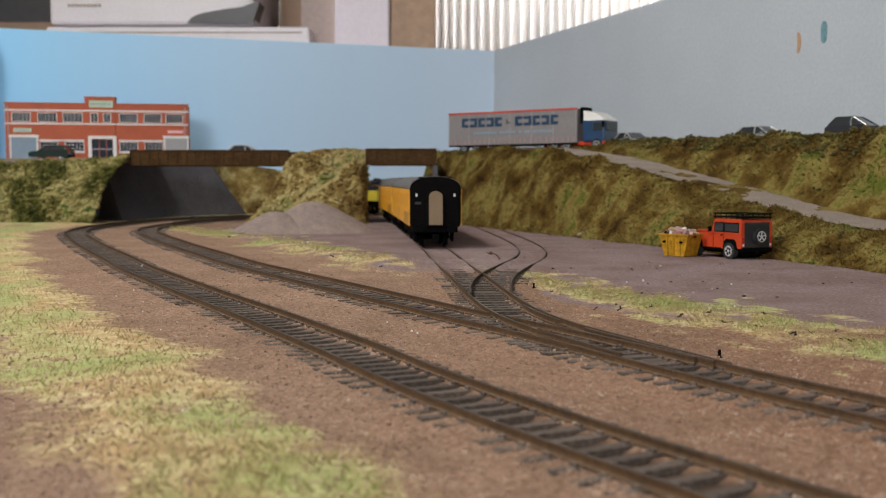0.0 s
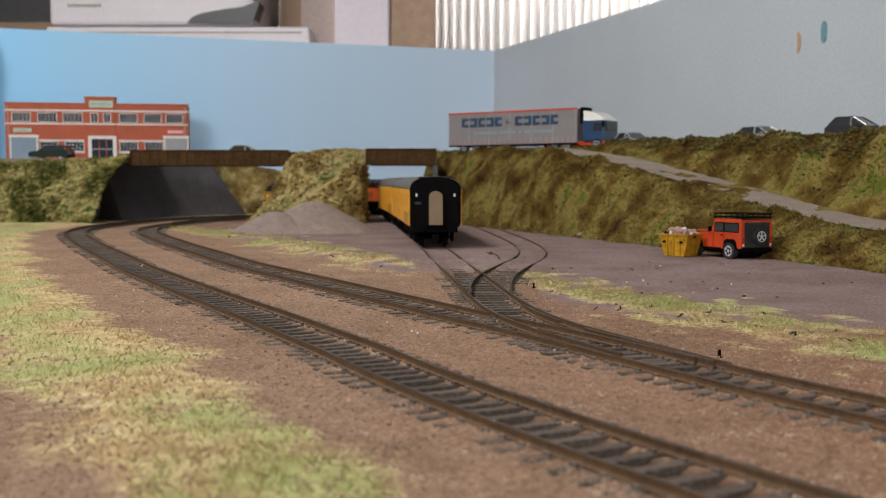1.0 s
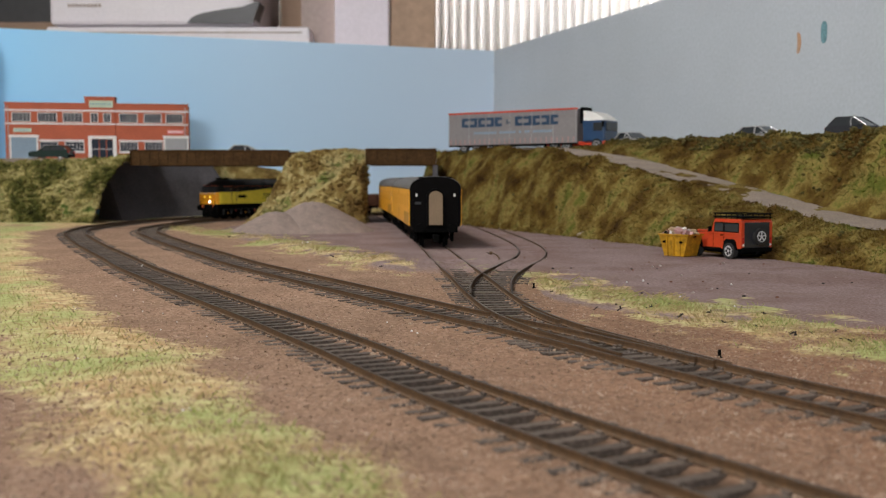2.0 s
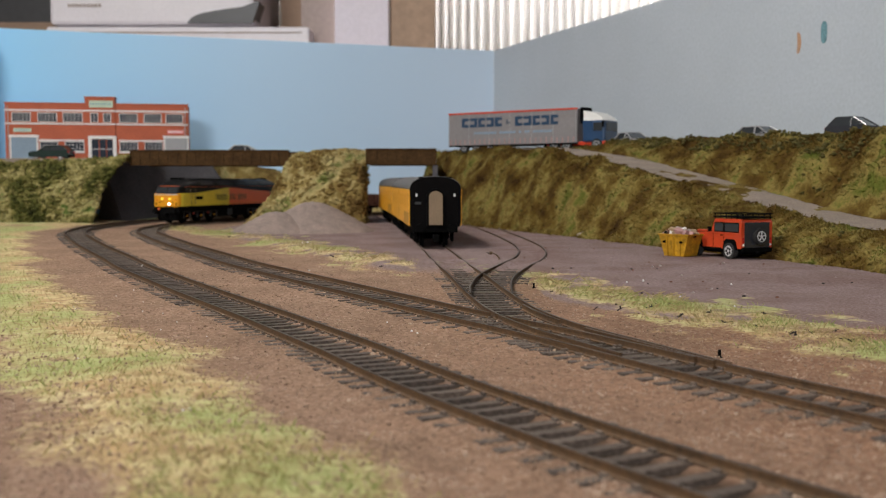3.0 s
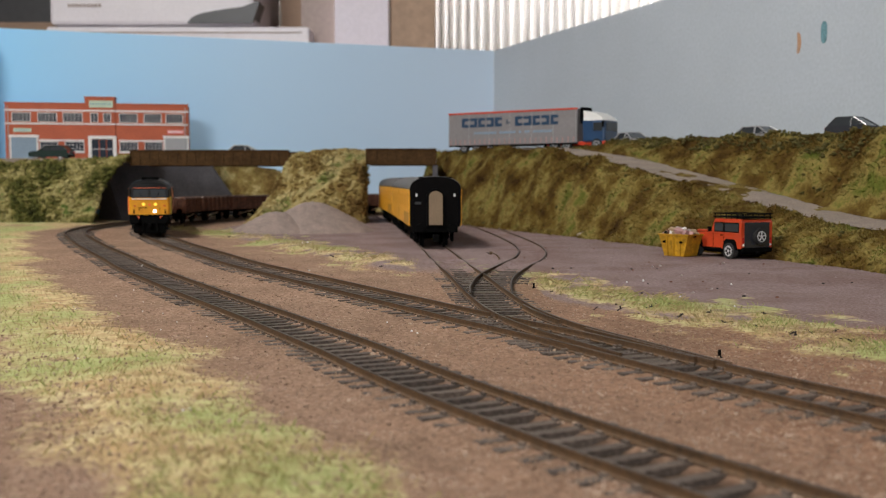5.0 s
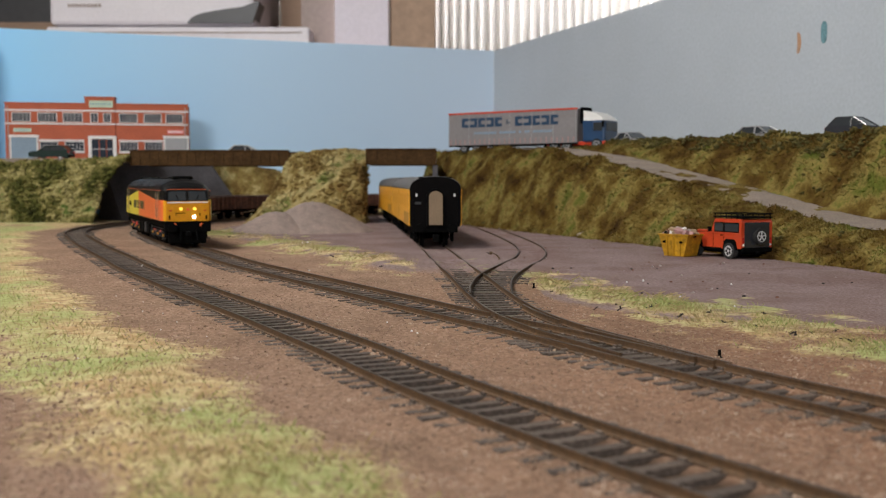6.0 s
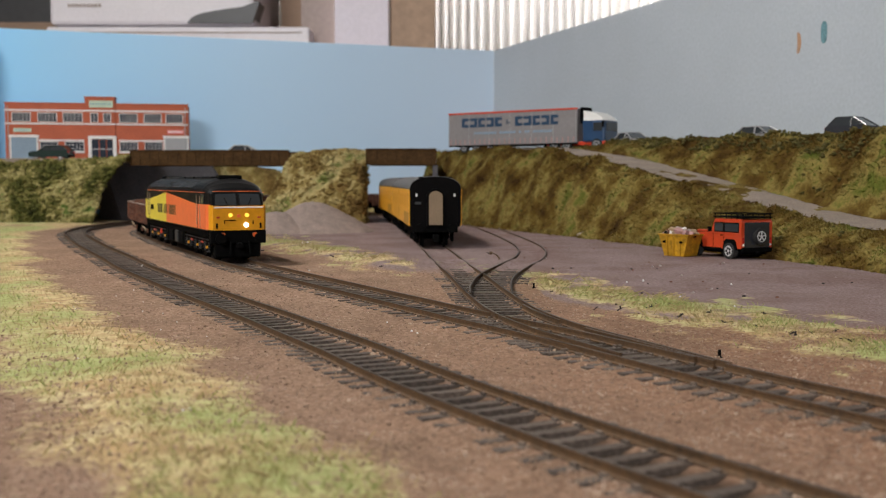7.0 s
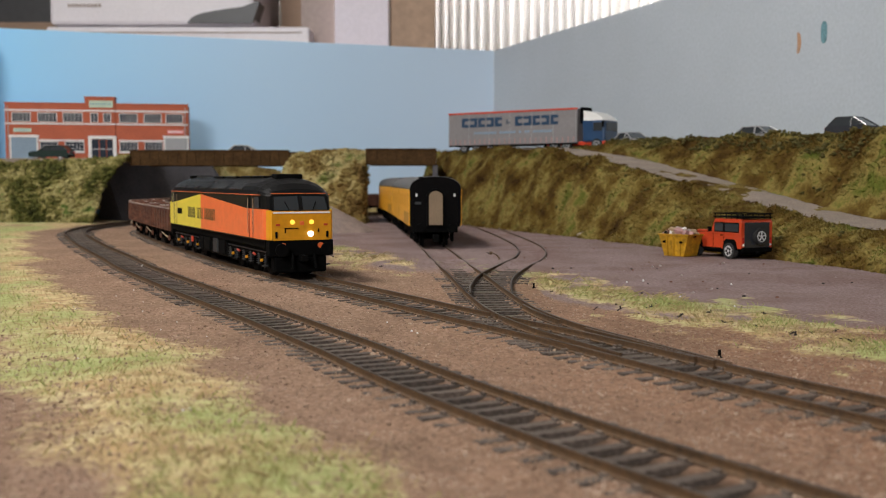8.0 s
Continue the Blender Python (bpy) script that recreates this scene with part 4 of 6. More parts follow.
def locomotive():
    t = thing("locomotive", at(0, 0, 0), "orange and lime-yellow diesel locomotive with black roof", "locomotive")
    # body shell, with both ends raked back above the nose
    def end_x(sgn):
        def f(z):
            if z < 31.5:
                return sgn * (121.5 + 0.5 * math.sin((z - 18) / 13.5 * math.pi))
            return sgn * (121.5 - (z - 31.5) * 0.42)
        return f
    full = outline_section(18.0, 18.0, 40.5, 49.6, 14)
    r3 = outline_section(18.0, 18.0, 40.5, 48.4, 14)
    r2 = outline_section(17.2, 18.1, 40.4, 46.2, 14)
    r1 = outline_section(16.2, 18.2, 40.0, 43.4, 14)
    r0 = outline_section(15.0, 18.4, 39.6, 41.2, 14)
    bm = bmesh.new()
    rings = [(0.0, r0), (2.0, r1), (6.0, r2), (11.5, r3)]
    secs = [((lambda z, o=o: end_x(-1)(min(z, 41.0)) + o), r) for o, r in rings]
    secs += [(-97.0, full), (0, full), (97.0, full)]
    secs += [((lambda z, o=o: end_x(1)(min(z, 41.0)) - o), r) for o, r in reversed(rings)]
    section_loft(bm, secs)
    part("body", bm, M_LOCOBLACK, t, "black body shell", smooth=False)
    # coloured sides
    for s in (-1, 1):
        d = 1 if s == -1 else -1
        lime = [(-113.5, 18.6), (-20, 18.6), (-20, 39.4), (-113.5, 32.2)]
        orange = [(-20, 18.6), (114, 18.6), (114, 33.4), (86, 33.4), (-20, 39.4)]
        if s == -1:
            la, oa = lime, orange
        else:
            la = [(114, 18.6), (14, 18.6), (14, 39.4), (86, 33.4), (114, 33.4)]
            oa = [(14, 18.6), (-113.5, 18.6), (-113.5, 32.2), (14, 39.4)]
        y0, y1 = sorted((s * 17.9, s * 18.14))
        side = part("side_panel", bm_prism(la, "y", y0, y1), M_LOCOYELLOW, t, "lime-yellow side panel")
        part("side_panel", bm_prism(oa, "y", y0, y1), M_LOCOORANGE, t, "orange side panel")
        yb0, yb1 = sorted((s * 18.1, s * 18.3))
        part("nameplate", bm_box(-82 * (1 if s == -1 else -1) - 7, -82 * (1 if s == -1 else -1) + 7, yb0, yb1, 25.8, 29.6), M_BLACK, side, "dark nameplate")
        rnd = random.Random(4)
        bm = bmesh.new()
        x = -56.0 if s == -1 else -27.0
        for i in range(16):
            w = rnd.uniform(2.8, 4.4)
            if i not in (5, 9):
                box(bm, x, x + 0.9, yb0, yb1, 24.5, 31.0)
                box(bm, x + w - 0.9, x + w, yb0, yb1, 24.5, 31.0)
                box(bm, x + 0.9, x + w - 0.9, yb0, yb1, 24.5 + 5.5 * (i % 2), 25.5 + 5.5 * (i % 2))
            x += w + 1.2
        part("lettering", bm, surface_grey, side, "dark lettering bars")
        # cab door, handrails, side window, cantrail stripe
        for e in (-1, 1):
            part("door_edge", bm_box(e * 92 - 0.25, e * 92 + 0.25, yb0, yb1, 18.5, 40), M_LOCOBLACK, t)
            part("door_edge", bm_box(e * 99 - 0.25, e * 99 + 0.25, yb0, yb1, 18.5, 40), M_LOCOBLACK, t)
            for hx in (90.5, 100.5):
                part("handrail", bm_rod((e * hx, s * 18.5, 21), (e * hx, s * 18.5, 38.5), 0.18, 6), M_TAN, t, "pale steel handrail")
            part("side_window", bm_box(e * 106 - 4, e * 106 + 4, s * 18.05 - 0.15, s * 18.05 + 0.15, 33.9, 39.4, bevel=0.1), M_SCREEN, t, "dark cab side window")
        part("cantrail_stripe", bm_box(-112, 112, s * 18.0 - 0.2, s * 18.0 + 0.2, 40.3, 40.6), M_LOCOORANGE, t, "thin orange cantrail stripe")
        for gx0, gx1 in ((-96, -66), (-60, -30), (-24, -4), (4, 40), (48, 76)):
            g = bmesh.new()
            for k in range(9):
                xx = gx0 + (gx1 - gx0) * k / 9
                box(g, xx, xx + (gx1 - gx0) / 9 - 0.8, -0.4, 0.4, -3.2, 3.2)
            part("roof_grille", g, M_LOCOGREY, t, m=at(0, s * 15.1, 44.9, 0, -s * -50))
    # noses
    for e in (-1, 1):
        nose = [(-14.4, 18.3), (14.4, 18.3), (15.2, 19.4), (15.2, 31.6), (14.2, 32.6), (-14.2, 32.6), (-15.2, 31.6), (-15.2, 19.4)]
        x0, x1 = sorted((e * 120.4, e * 122.5))
        end = part("end_panel", bm_prism(nose, "x", x0, x1), M_LOCOEND, t, "warning-yellow cab end")
        for s in (-1, 1):
            q = [(e * 118.9, s * 17.0), (e * 120.8, s * 16.3), (e * 121.9, s * 15.1), (e * 120.6, s * 14.6), (e * 118.9, s * 15.8)]
            part("corner_panel", bm_prism(q, "z", 18.5, 33.0), M_LOCOEND, end)
            q = [(e * 113.9, s * 18.16), (e * 116.6, s * 17.75), (e * 118.9, s * 17.0), (e * 118.9, s * 15.8), (e * 113.9, s * 17.2)]
            part("corner_panel", bm_prism(q, "z", 18.6, 33.4), M_LOCOORANGE if e * s < 0 else M_LOCOYELLOW, t)
        part("ledge", bm_box(min(e * 121, e * 123.1), max(e * 121, e * 123.1), -14.6, 14.6, 31.4, 32.2, bevel=0.2), M_WHITE, end, "pale ledge under the windscreens")
        for s in (-1, 1):
            # windscreens, raked
            q = [(s * 1.0, 0), (s * 13.6, 0), (s * 13.0, 7.0), (s * 1.0, 7.4)]
            bm = bm_prism(q, "x", -0.25, 0.25)
            part("windscreen", bm, M_SCREEN, end, "dark cab windscreen", m=at(e * 121.2, 0, 33.0, 0, 0, -e * 22.8))
            part("marker_light", bm_rod((e * 122.3, s * 4.9, 27.2), (e * 123.0, s * 4.9, 27.2), 1.15, 14), M_LAMPAMBER if e > 0 else M_WHITE, end, "glowing amber marker light" if e > 0 else "marker light")
            part("tail_light", bm_box(min(e * 122, e * 122.9), max(e * 122, e * 122.9), s * 12.2 - 1.0, s * 12.2 + 1.0, 25.4, 26.4), M_RED, end)
            part("beam_marking", bm_rod((e * 121.5, s * 9.6, 15.6), (e * 123.4, s * 9.6, 15.6), 1.4, 12), M_LOCOORANGE, end, "orange coupling fitting")
        part("window_pillar", bm_box(-0.5, 0.5, -0.8, 0.8, 0, 7.4), M_LOCOBLACK, end, m=at(e * 121.3, 0, 33.0, 0, 0, -e * 22.8))
        part("headlight", bm_rod((e * 122.3, 4.3 * e, 21.4), (e * 123.6, 4.3 * e, 21.4), 1.35, 16), M_LAMPWHITE if e > 0 else M_WHITE, end, "bright round headlight")
        for s in (-1, 1):
            part("jumper_cable", bm_box(min(e * 122.2, e * 123.2), max(e * 122.2, e * 123.2), s * 13.0 - 0.5, s * 13.0 + 0.5, 19.4, 22.6, bevel=0.2), M_BLACK, end)
            part("wiper", bm_rod((e * 121.6, s * 6.0, 33.0), (e * 120.2, s * 8.0, 37.2), 0.22, 5), M_BLACK, end)
            part("lamp_iron", bm_box(min(e * 122.3, e * 123.0), max(e * 122.3, e * 123.0), s * 8.5 - 0.25, s * 8.5 + 0.25, 22.0, 24.0), M_BLACK, end)
        part("grab_rail", bm_rod((e * 123.2, -9.0, 24.2), (e * 123.2, -2.0, 24.2), 0.25, 5), M_BLACK, end)
        part("logo_panel", bm_box(min(e * 122, e * 122.75), max(e * 122, e * 122.75), -1.0, 1.0, 25.8, 27.6), M_LOCOORANGE, end)
        part("buffer_beam", bm_box(min(e * 116, e * 122), max(e * 116, e * 122), -16.5, 16.5, 10.5, 18.2, bevel=0.5), M_BLACK, t)
        part("snowplough", bm_box(min(e * 114, e * 120.5), max(e * 114, e * 120.5), -13.5, 13.5, 2.2, 10.6, bevel=1.0), M_BLACK, t)
        part("coupling", bm_box(min(e * 121, e * 128), max(e * 121, e * 128), -1.6, 1.6, 8.0, 11.0, bevel=0.4), M_BLACK, t)
        part("brake_pipe", bm_rod((e * 123.5, -5, 12), (e * 124.5, -5.5, 4.5), 0.7, 6), M_BLACK, t)
        part("brake_pipe", bm_rod((e * 123.5, 6, 12), (e * 124.5, 6.5, 4.5), 0.7, 6), M_BLACK, t)
        part("roof_box", bm_box(min(e * 94, e * 103), max(e * 94, e * 103), -7, 7, 47.6, 50.9, bevel=0.7), M_BLACK, t)
        buffers(t, e * 122, e)
    part("stripe_over_windows", bm_box(117.2, 117.7, -14.0, 14.0, 41.0, 41.35), M_LOCOORANGE, t, "orange line above the windscreen")
    # roof fan and hatches
    part("roof_fan", bm_rod((-70, 0, 49.2), (-70, 0, 50.4), 9, 24), M_LOCOGREY, t)
    for hx in (-30, 2, 34, 60):
        part("roof_hatch", bm_box(hx, hx + 24, -8, 8, 49.0, 50.1, bevel=0.4), M_LOCOBLACK, t)
    part("fuel_tank", bm_box(-36, 36, -15.5, 15.5, 4.5, 15, bevel=1.5), M_BLACK, t)
    part("underframe", bm_box(-116, 116, -16.8, 16.8, 14.5, 18.2), M_BLACK, t)
    for s in (-1, 1):
        for x0, x1 in ((-33, -22), (-19, -4), (4, 14), (18, 33)):
            part("battery_box", bm_box(x0, x1, min(s * 15.0, s * 16.6), max(s * 15.0, s * 16.6), 6, 14, bevel=0.5), M_LOCOGREY if x0 == 4 else M_BLACK, t)
    part("red_fitting", bm_box(-52, -49, -17.4, -16.4, 9, 12.5, bevel=0.3), M_RED, t)
    sets = []
    for xc in (-74, 74):
        bogie(t, xc, (-29, 0, 29), 40)
        for k in (-29, 0, 29):
            sets.append(wheelset(t, xc + k, 7.5))
            for s in (-1, 1):
                if k:
                    part("brake_cylinder", bm_rod((xc + k * 0.55, s * 14.8, 10.3), (xc + k * 0.55, s * 15.4, 9.6), 1.1, 12), M_RED, t, "red brake cylinder")
    return t, sets


surface_grey = surface("faded_dark_lettering", (0.10, 0.085, 0.03), 0.5, vary=0.2)


def wagon():
    t = thing("ballast_wagon", at(0, 0, 0), "rusty brown four-wheeled open wagon loaded with pale stone", "wagon", "wagons behind the locomotive")
    L, W, TOP = 36, 16.0, 28.5
    part("floor", bm_box(-L, L, -W, W, 12.0, 14.0), M_RUST, t)
    for s in (-1, 1):
        side = part("side", bm_box(-L, L, min(s * W, s * (W - 1)), max(s * W, s * (W - 1)), 13.8, TOP - 1, bevel=0.25), M_RUST, t)
        part("top_rail", bm_box(-L, L, min(s * (W + 0.7), s * (W - 1.2)), max(s * (W + 0.7), s * (W - 1.2)), TOP - 1.2, TOP, bevel=0.3), M_PALERUST, side, "pale top rail")
        for i in range(7):
            x = -L + 1.2 + (2 * L - 2.4) * i / 6
            part("rib", bm_box(x - 0.8, x + 0.8, min(s * W, s * (W + 1.0)), max(s * W, s * (W + 1.0)), 12.2, TOP - 1.2), M_RUST, side)
        e = s
        end = part("end", bm_box(min(e * L, e * (L - 1)), max(e * L, e * (L - 1)), -W + 1, W - 1, 13.8, TOP - 0.3, bevel=0.25), M_RUST, t)
        for y in (-8, 0, 8):
            part("end_rib", bm_box(min(e * L, e * (L + 0.9)), max(e * L, e * (L + 0.9)), y - 0.8, y + 0.8, 12.2, TOP - 1.0), M_RUST, end)
        buffers(t, e * L, e)
        for x in (-19, 19):
            part("axle_guard", bm_prism([(x - 4.5, 12), (x - 1.6, 4.2), (x + 1.6, 4.2), (x + 4.5, 12)], "y", s * 12.4 - 0.5, s * 12.4 + 0.5), M_BLACK, t)
            part("axle_box", bm_box(x - 1.8, x + 1.8, s * 13.2 - 0.9, s * 13.2 + 0.9, 4.6, 8.0, bevel=0.3), M_RUST, t)
            part("spring", bm_box(x - 6, x + 6, s * 13.2 - 0.6, s * 13.2 + 0.6, 8.2, 9.6, bevel=0.3), M_BLACK, t)
        part("brake_lever", bm_rod((-6, s * 14.6, 9.5), (20, s * 14.8, 7.0), 0.4, 6), M_TAN, t, "pale brake lever")
    bm = bmesh.new()
    g = []
    for i in range(25):
        row = []
        for j in range(13):
            x, y = -L + 1.2 + (2 * L - 2.4) * i / 24, -W + 1.1 + (2 * W - 2.2) * j / 12
            row.append(bm.verts.new((x, y, 23.5 + 4.0 * max(0, math.cos(y / W * 1.4)) * max(0, math.cos(x / L * 1.3)) + 1.3 * noise.noise((x * 0.25, y * 0.25, 4)))))
        g.append(row)
    for a, b in zip(g, g[1:]):
        for j in range(12):
            bm.faces.new((a[j], b[j], b[j + 1], a[j + 1]))
    part("stone_load", bm, M_LOAD, t, "heaped pale stone")
    part("solebar", bm_box(-L, L, -12, 12, 9.0, 12.1), M_BLACK, t)
    part("coupling", bm_box(-L - 6, L + 6, -1.4, 1.4, 8.2, 9.6), M_BLACK, t)
    return t, [wheelset(t, x, 6.0) for x in (-19, 19)]


M_PALERUST = surface("pale_rust", (0.27, 0.19, 0.16), 0.85, vary=0.25, grain=400, coarse=60, bump=0.3)


def coach(m, label):
    t = thing("coach", m, label, "railway coach", "coaches in the siding")
    L = 128
    o = outline_section(18.4, 14.5, 41.5, 50.5, 18, 1.2, 0.8)
    bm = bmesh.new()
    section_loft(bm, [(-L, o), (L, o)])
    shell = part("body", bm, M_COACHBLACK, t, "black coach ends and frame")
    roof = [(y * 1.012, z + 0.35) for y, z in o if z >= 41.5]
    roof2 = roof + [(y * 0.9, z - 1.2) for y, z in reversed(roof)]
    part("roof", bm_prism(roof2, "x", -L + 1.2, L - 1.2), M_COACHROOF, t, "weathered dark grey roof")
    for s in (-1, 1):
        side = part("side_panel", bm_box(-L + 1.0, L - 0.6, s * 18.55 - 0.35, s * 18.55 + 0.35, 15.2, 41.2, bevel=0.15), M_COACHYELLOW, t, "yellow coach side")
        # added windows, tinted near the side's yellow so they barely show
        for i in range(8):
            x = -L + 20 + i * 30
            part("window", bm_box(x, x + 17, s * 18.9 - 0.12, s * 18.9 + 0.12, 28.5, 37.5, bevel=0.05), M_COACHWINDOW, side, "window tinted close to the yellow side")
        for x in (-L + 8, -L + 14, -8, -2, L - 16, L - 9):
            part("door_line", bm_box(x, x + 0.35, s * 18.9 - 0.1, s * 18.9 + 0.1, 15.4, 40.5), M_COACHYELLOWDK, side)
        part("lower_panel", bm_box(L - 60, L - 4, s * 18.9 - 0.1, s * 18.9 + 0.12, 16.0, 24.5), M_COACHYELLOWDK, side, "darker lower panel")
    for e in (-1, 1):
        arch = [(-6.4, 15.0), (6.4, 15.0)] + [(6.4 * math.cos(a), 36.5 + 5.2 * math.sin(a)) for a in np.linspace(0, math.pi, 12)]
        x0, x1 = sorted((e * (L - 0.5), e * (L + 2.8)))
        gang = part("gangway", bm_prism(arch, "x", x0, x1), M_COACHBLACK, t, "black corridor connection")
        cover = [(-4.9, 16.0), (4.9, 16.0)] + [(4.9 * math.cos(a), 35.8 + 4.4 * math.sin(a)) for a in np.linspace(0, math.pi, 12)]
        x0, x1 = sorted((e * (L + 2.6), e * (L + 3.2)))
        part("gangway_cover", bm_prism(cover, "x", x0, x1), M_GANGWAY, gang, "tan corridor end cover")
        for s in (-1, 1):
            part("lamp_bracket", bm_box(min(e * L, e * (L + 0.8)), max(e * L, e * (L + 0.8)), s * 13.6 - 0.6, s * 13.6 + 0.6, 36.0, 38.2), M_WHITE, t, "white marking on the end")
            part("end_rib", bm_box(min(e * L, e * (L + 0.5)), max(e * L, e * (L + 0.5)), s * 16.0 - 0.25, s * 16.0 + 0.25, 15, 39), M_COACHBLACK, t)
        part("data_plate", bm_box(min(e * L, e * (L + 0.5)), max(e * L, e * (L + 0.5)), e * -12.6 - 2.2, e * -12.6 + 2.2, 30.6, 32.4), M_LOCOGREY, t)
        part("buffer_beam", bm_box(min(e * (L - 3), e * L), max(e * (L - 3), e * L), -16, 16, 10.5, 15.2, bevel=0.4), M_BLACK, t)
        part("coupling", bm_box(min(e * L, e * (L + 6)), max(e * L, e * (L + 6)), -2.2, 2.2, 4.0, 9.0, bevel=0.5), M_BLACK, t)
        buffers(t, e * L, e)
        bogie(t, e * 92, (-17, 17), 26, 8.5, 6.2, boxes=False)
        for k in (-17, 17):
            wheelset(t, e * 92 + k, 6.2)
    part("underframe", bm_box(-70, 70, -11, 11, 4.5, 14.6, bevel=0.8), M_BLACK, t)
    part("roof_rib", bm_box(L - 2.5, L - 1.2, -12, 12, 48.0, 50.2, bevel=0.3), M_COACHBLACK, t)
    return t


M_COACHWINDOW = surface("window_yellow", (0.68, 0.31, 0.02), 0.4, vary=0.06)
M_GANGWAY = surface("dull_tan_cover", (0.24, 0.17, 0.105), 0.8, vary=0.08)
M_COACHYELLOWDK = surface("brownish_yellow", (0.50, 0.24, 0.03), 0.45, vary=0.12, grain=300, coarse=50, bump=0.05)


def pose_on(path, s, half):
    """The pose of a vehicle whose centre is s millimetres along the path, on two pivots, facing the path's start."""
    k = np.arange(len(path)) * 4.0
    def p(q):
        return np.array([np.interp(q, k, path[:, 0]), np.interp(q, k, path[:, 1])])
    a, b = p(s - half), p(s + half)
    c, d = (a + b) / 2, a - b
    return at(c[0], c[1], RAIL_TOP, math.degrees(math.atan2(d[1], d[0])))


def on_siding(y):
    i = int(np.argmin(np.abs(PATH_C[:, 1] - y)))
    return pose_on(PATH_C, i * 4.0, 92)


coach(on_siding(876), "yellow coach with a black end standing in the siding")
coach(on_siding(1141), "yellow coach with a black end under the small bridge")
LOCO, LOCO_WHEELS = locomotive()
WAGON, WAGON_WHEELS = wagon()
TRAIN = [(LOCO, LOCO_WHEELS, 0.0, 74, 7.5), (WAGON, WAGON_WHEELS, 170.0, 19, 6.0)]
for i in range(1, 13):
    w = copy_thing(WAGON, at(0, 0, 0))
    TRAIN.append((w, [o for o in w.children if o.name.startswith("wheelset")], 170.0 + 82.0 * i, 19, 6.0))


# ---- the factory ----
def factory():
    t = thing("factory_building", at(-600, 1440, 79.3, 10.6), "two-storey red brick factory front with white stone bands", "factory")
    def X(p):
        return (p - 8) / 325 * 244

    def Z(p):
        return (281 - p) / 101 * 78.5
    shell = part("wall", bm_box(0, 244, 0, 42, 0, 77.6, bevel=0.3), M_BRICK, t)
    part("tower", bm_box(X(148), X(201), -2.2, 20, Z(238), 86.5, bevel=0.3), M_BRICK, t, "raised brick centre bay")
    part("roof", bm_box(1.5, 242.5, 2, 41, 77.6, 78.6), M_SHUTTERGREY, t)
    part("tower_coping", bm_box(X(148) - 0.8, X(201) + 0.8, -3, 20.8, 86.3, 88), M_BRICK, t)
    part("parapet_coping", bm_box(-0.8, 244.8, -0.8, 3, 77.2, 79.2), M_BRICK, t)
    for y, h in ((193, 2.2), (216.5, 2.0)):
        part("string_course", bm_box(-0.6, X(146), -1.0, 0.6, Z(y) - h / 2, Z(y) + h / 2), M_TRIM, t, "white stone band")
        part("string_course", bm_box(X(203), 244.6, -1.0, 0.6, Z(y) - h / 2, Z(y) + h / 2), M_TRIM, t, "white stone band")
        part("string_course", bm_box(X(147), X(202), -3.0, -1.9, Z(y) - h / 2, Z(y) + h / 2), M_TRIM, t, "white stone band")

    def window(x0, x1, y0, y1, cols, front=-0.1):
        a, b, c, d = X(x0), X(x1), Z(y1), Z(y0)
        w = part("window", bm_box(a, b, front - 0.2, front + 0.2, c, d), M_PANE, t, "dark multi-paned window")
        fr = bmesh.new()
        for p in (a, b):
            box(fr, p - 0.45, p + 0.45, front - 0.8, front, c, d)
        for p in (c, d):
            box(fr, a, b, front - 0.8, front, p - 0.45, p + 0.45)
        part("frame", fr, M_TRIM, w, "white window frame")
        for i in range(1, cols):
            p = a + (b - a) * i / cols
            part("glazing_bar", bm_box(p - 0.18, p + 0.18, front - 0.6, front - 0.1, c, d), M_TRIM, w)
        for i in range(1, 3):
            p = c + (d - c) * i / 3
            part("glazing_bar", bm_box(a, b, front - 0.55, front - 0.12, p - 0.14, p + 0.14), M_TRIM, w)
    for x0, x1 in ((20, 52), (65, 98), (109, 143), (209, 241), (253, 284), (293, 323)):
        window(x0, x1, 197.5, 213, 5)
    for x0, x1 in ((158, 171), (181, 194)):
        window(x0, x1, 197.5, 213, 2, -2.3)
    for x0, x1 in ((68, 99), (112, 145), (209, 241), (254, 286)):
        window(x0, x1, 248, 265, 5)
    for x0, x1 in ((66, 146), (207, 288)):
        part("lintel", bm_box(X(x0), X(x1), -0.9, 0.5, Z(247), Z(244.5)), M_TRIM, t)
        part("sill", bm_box(X(x0), X(x1), -1.2, 0.5, Z(268), Z(265.6)), M_TRIM, t)
    # shutters, doorway and boards
    for x0, x1, m, lab in ((18, 62, M_SHUTTER, "blue-grey roller shutter"), (291, 331, M_SHUTTERGREY, "pale grey roller shutter")):
        sh = part("roller_shutter", bm_box(X(x0), X(x1), -0.6, 0.3, 0, Z(241)), m, t, lab)
        for k in range(14):
            z = 1 + k * 2.1
            part("slat", bm_box(X(x0), X(x1), -0.85, -0.6, z, z + 1.7), m, sh)
        part("shutter_lintel", bm_box(X(x0) - 3, X(x1) + 3, -1.8, 0.4, Z(241), Z(236.5)), M_TRIM, t)
        part("shutter_jamb", bm_box(X(x0) - 2, X(x0), -1.2, 0.4, 0, Z(241)), M_TRIM, t)
        part("shutter_jamb", bm_box(X(x1), X(x1) + 2, -1.2, 0.4, 0, Z(241)), M_TRIM, t)
    porch = part("doorway", bm_box(X(153), X(203), -2.6, -0.2, Z(243), Z(237.5)), M_TRIM, t, "white stone door surround")
    for x0, x1 in ((153, 159), (197, 203)):
        part("pilaster", bm_box(X(x0), X(x1), -2.6, -0.2, 0, Z(243)), M_TRIM, porch)
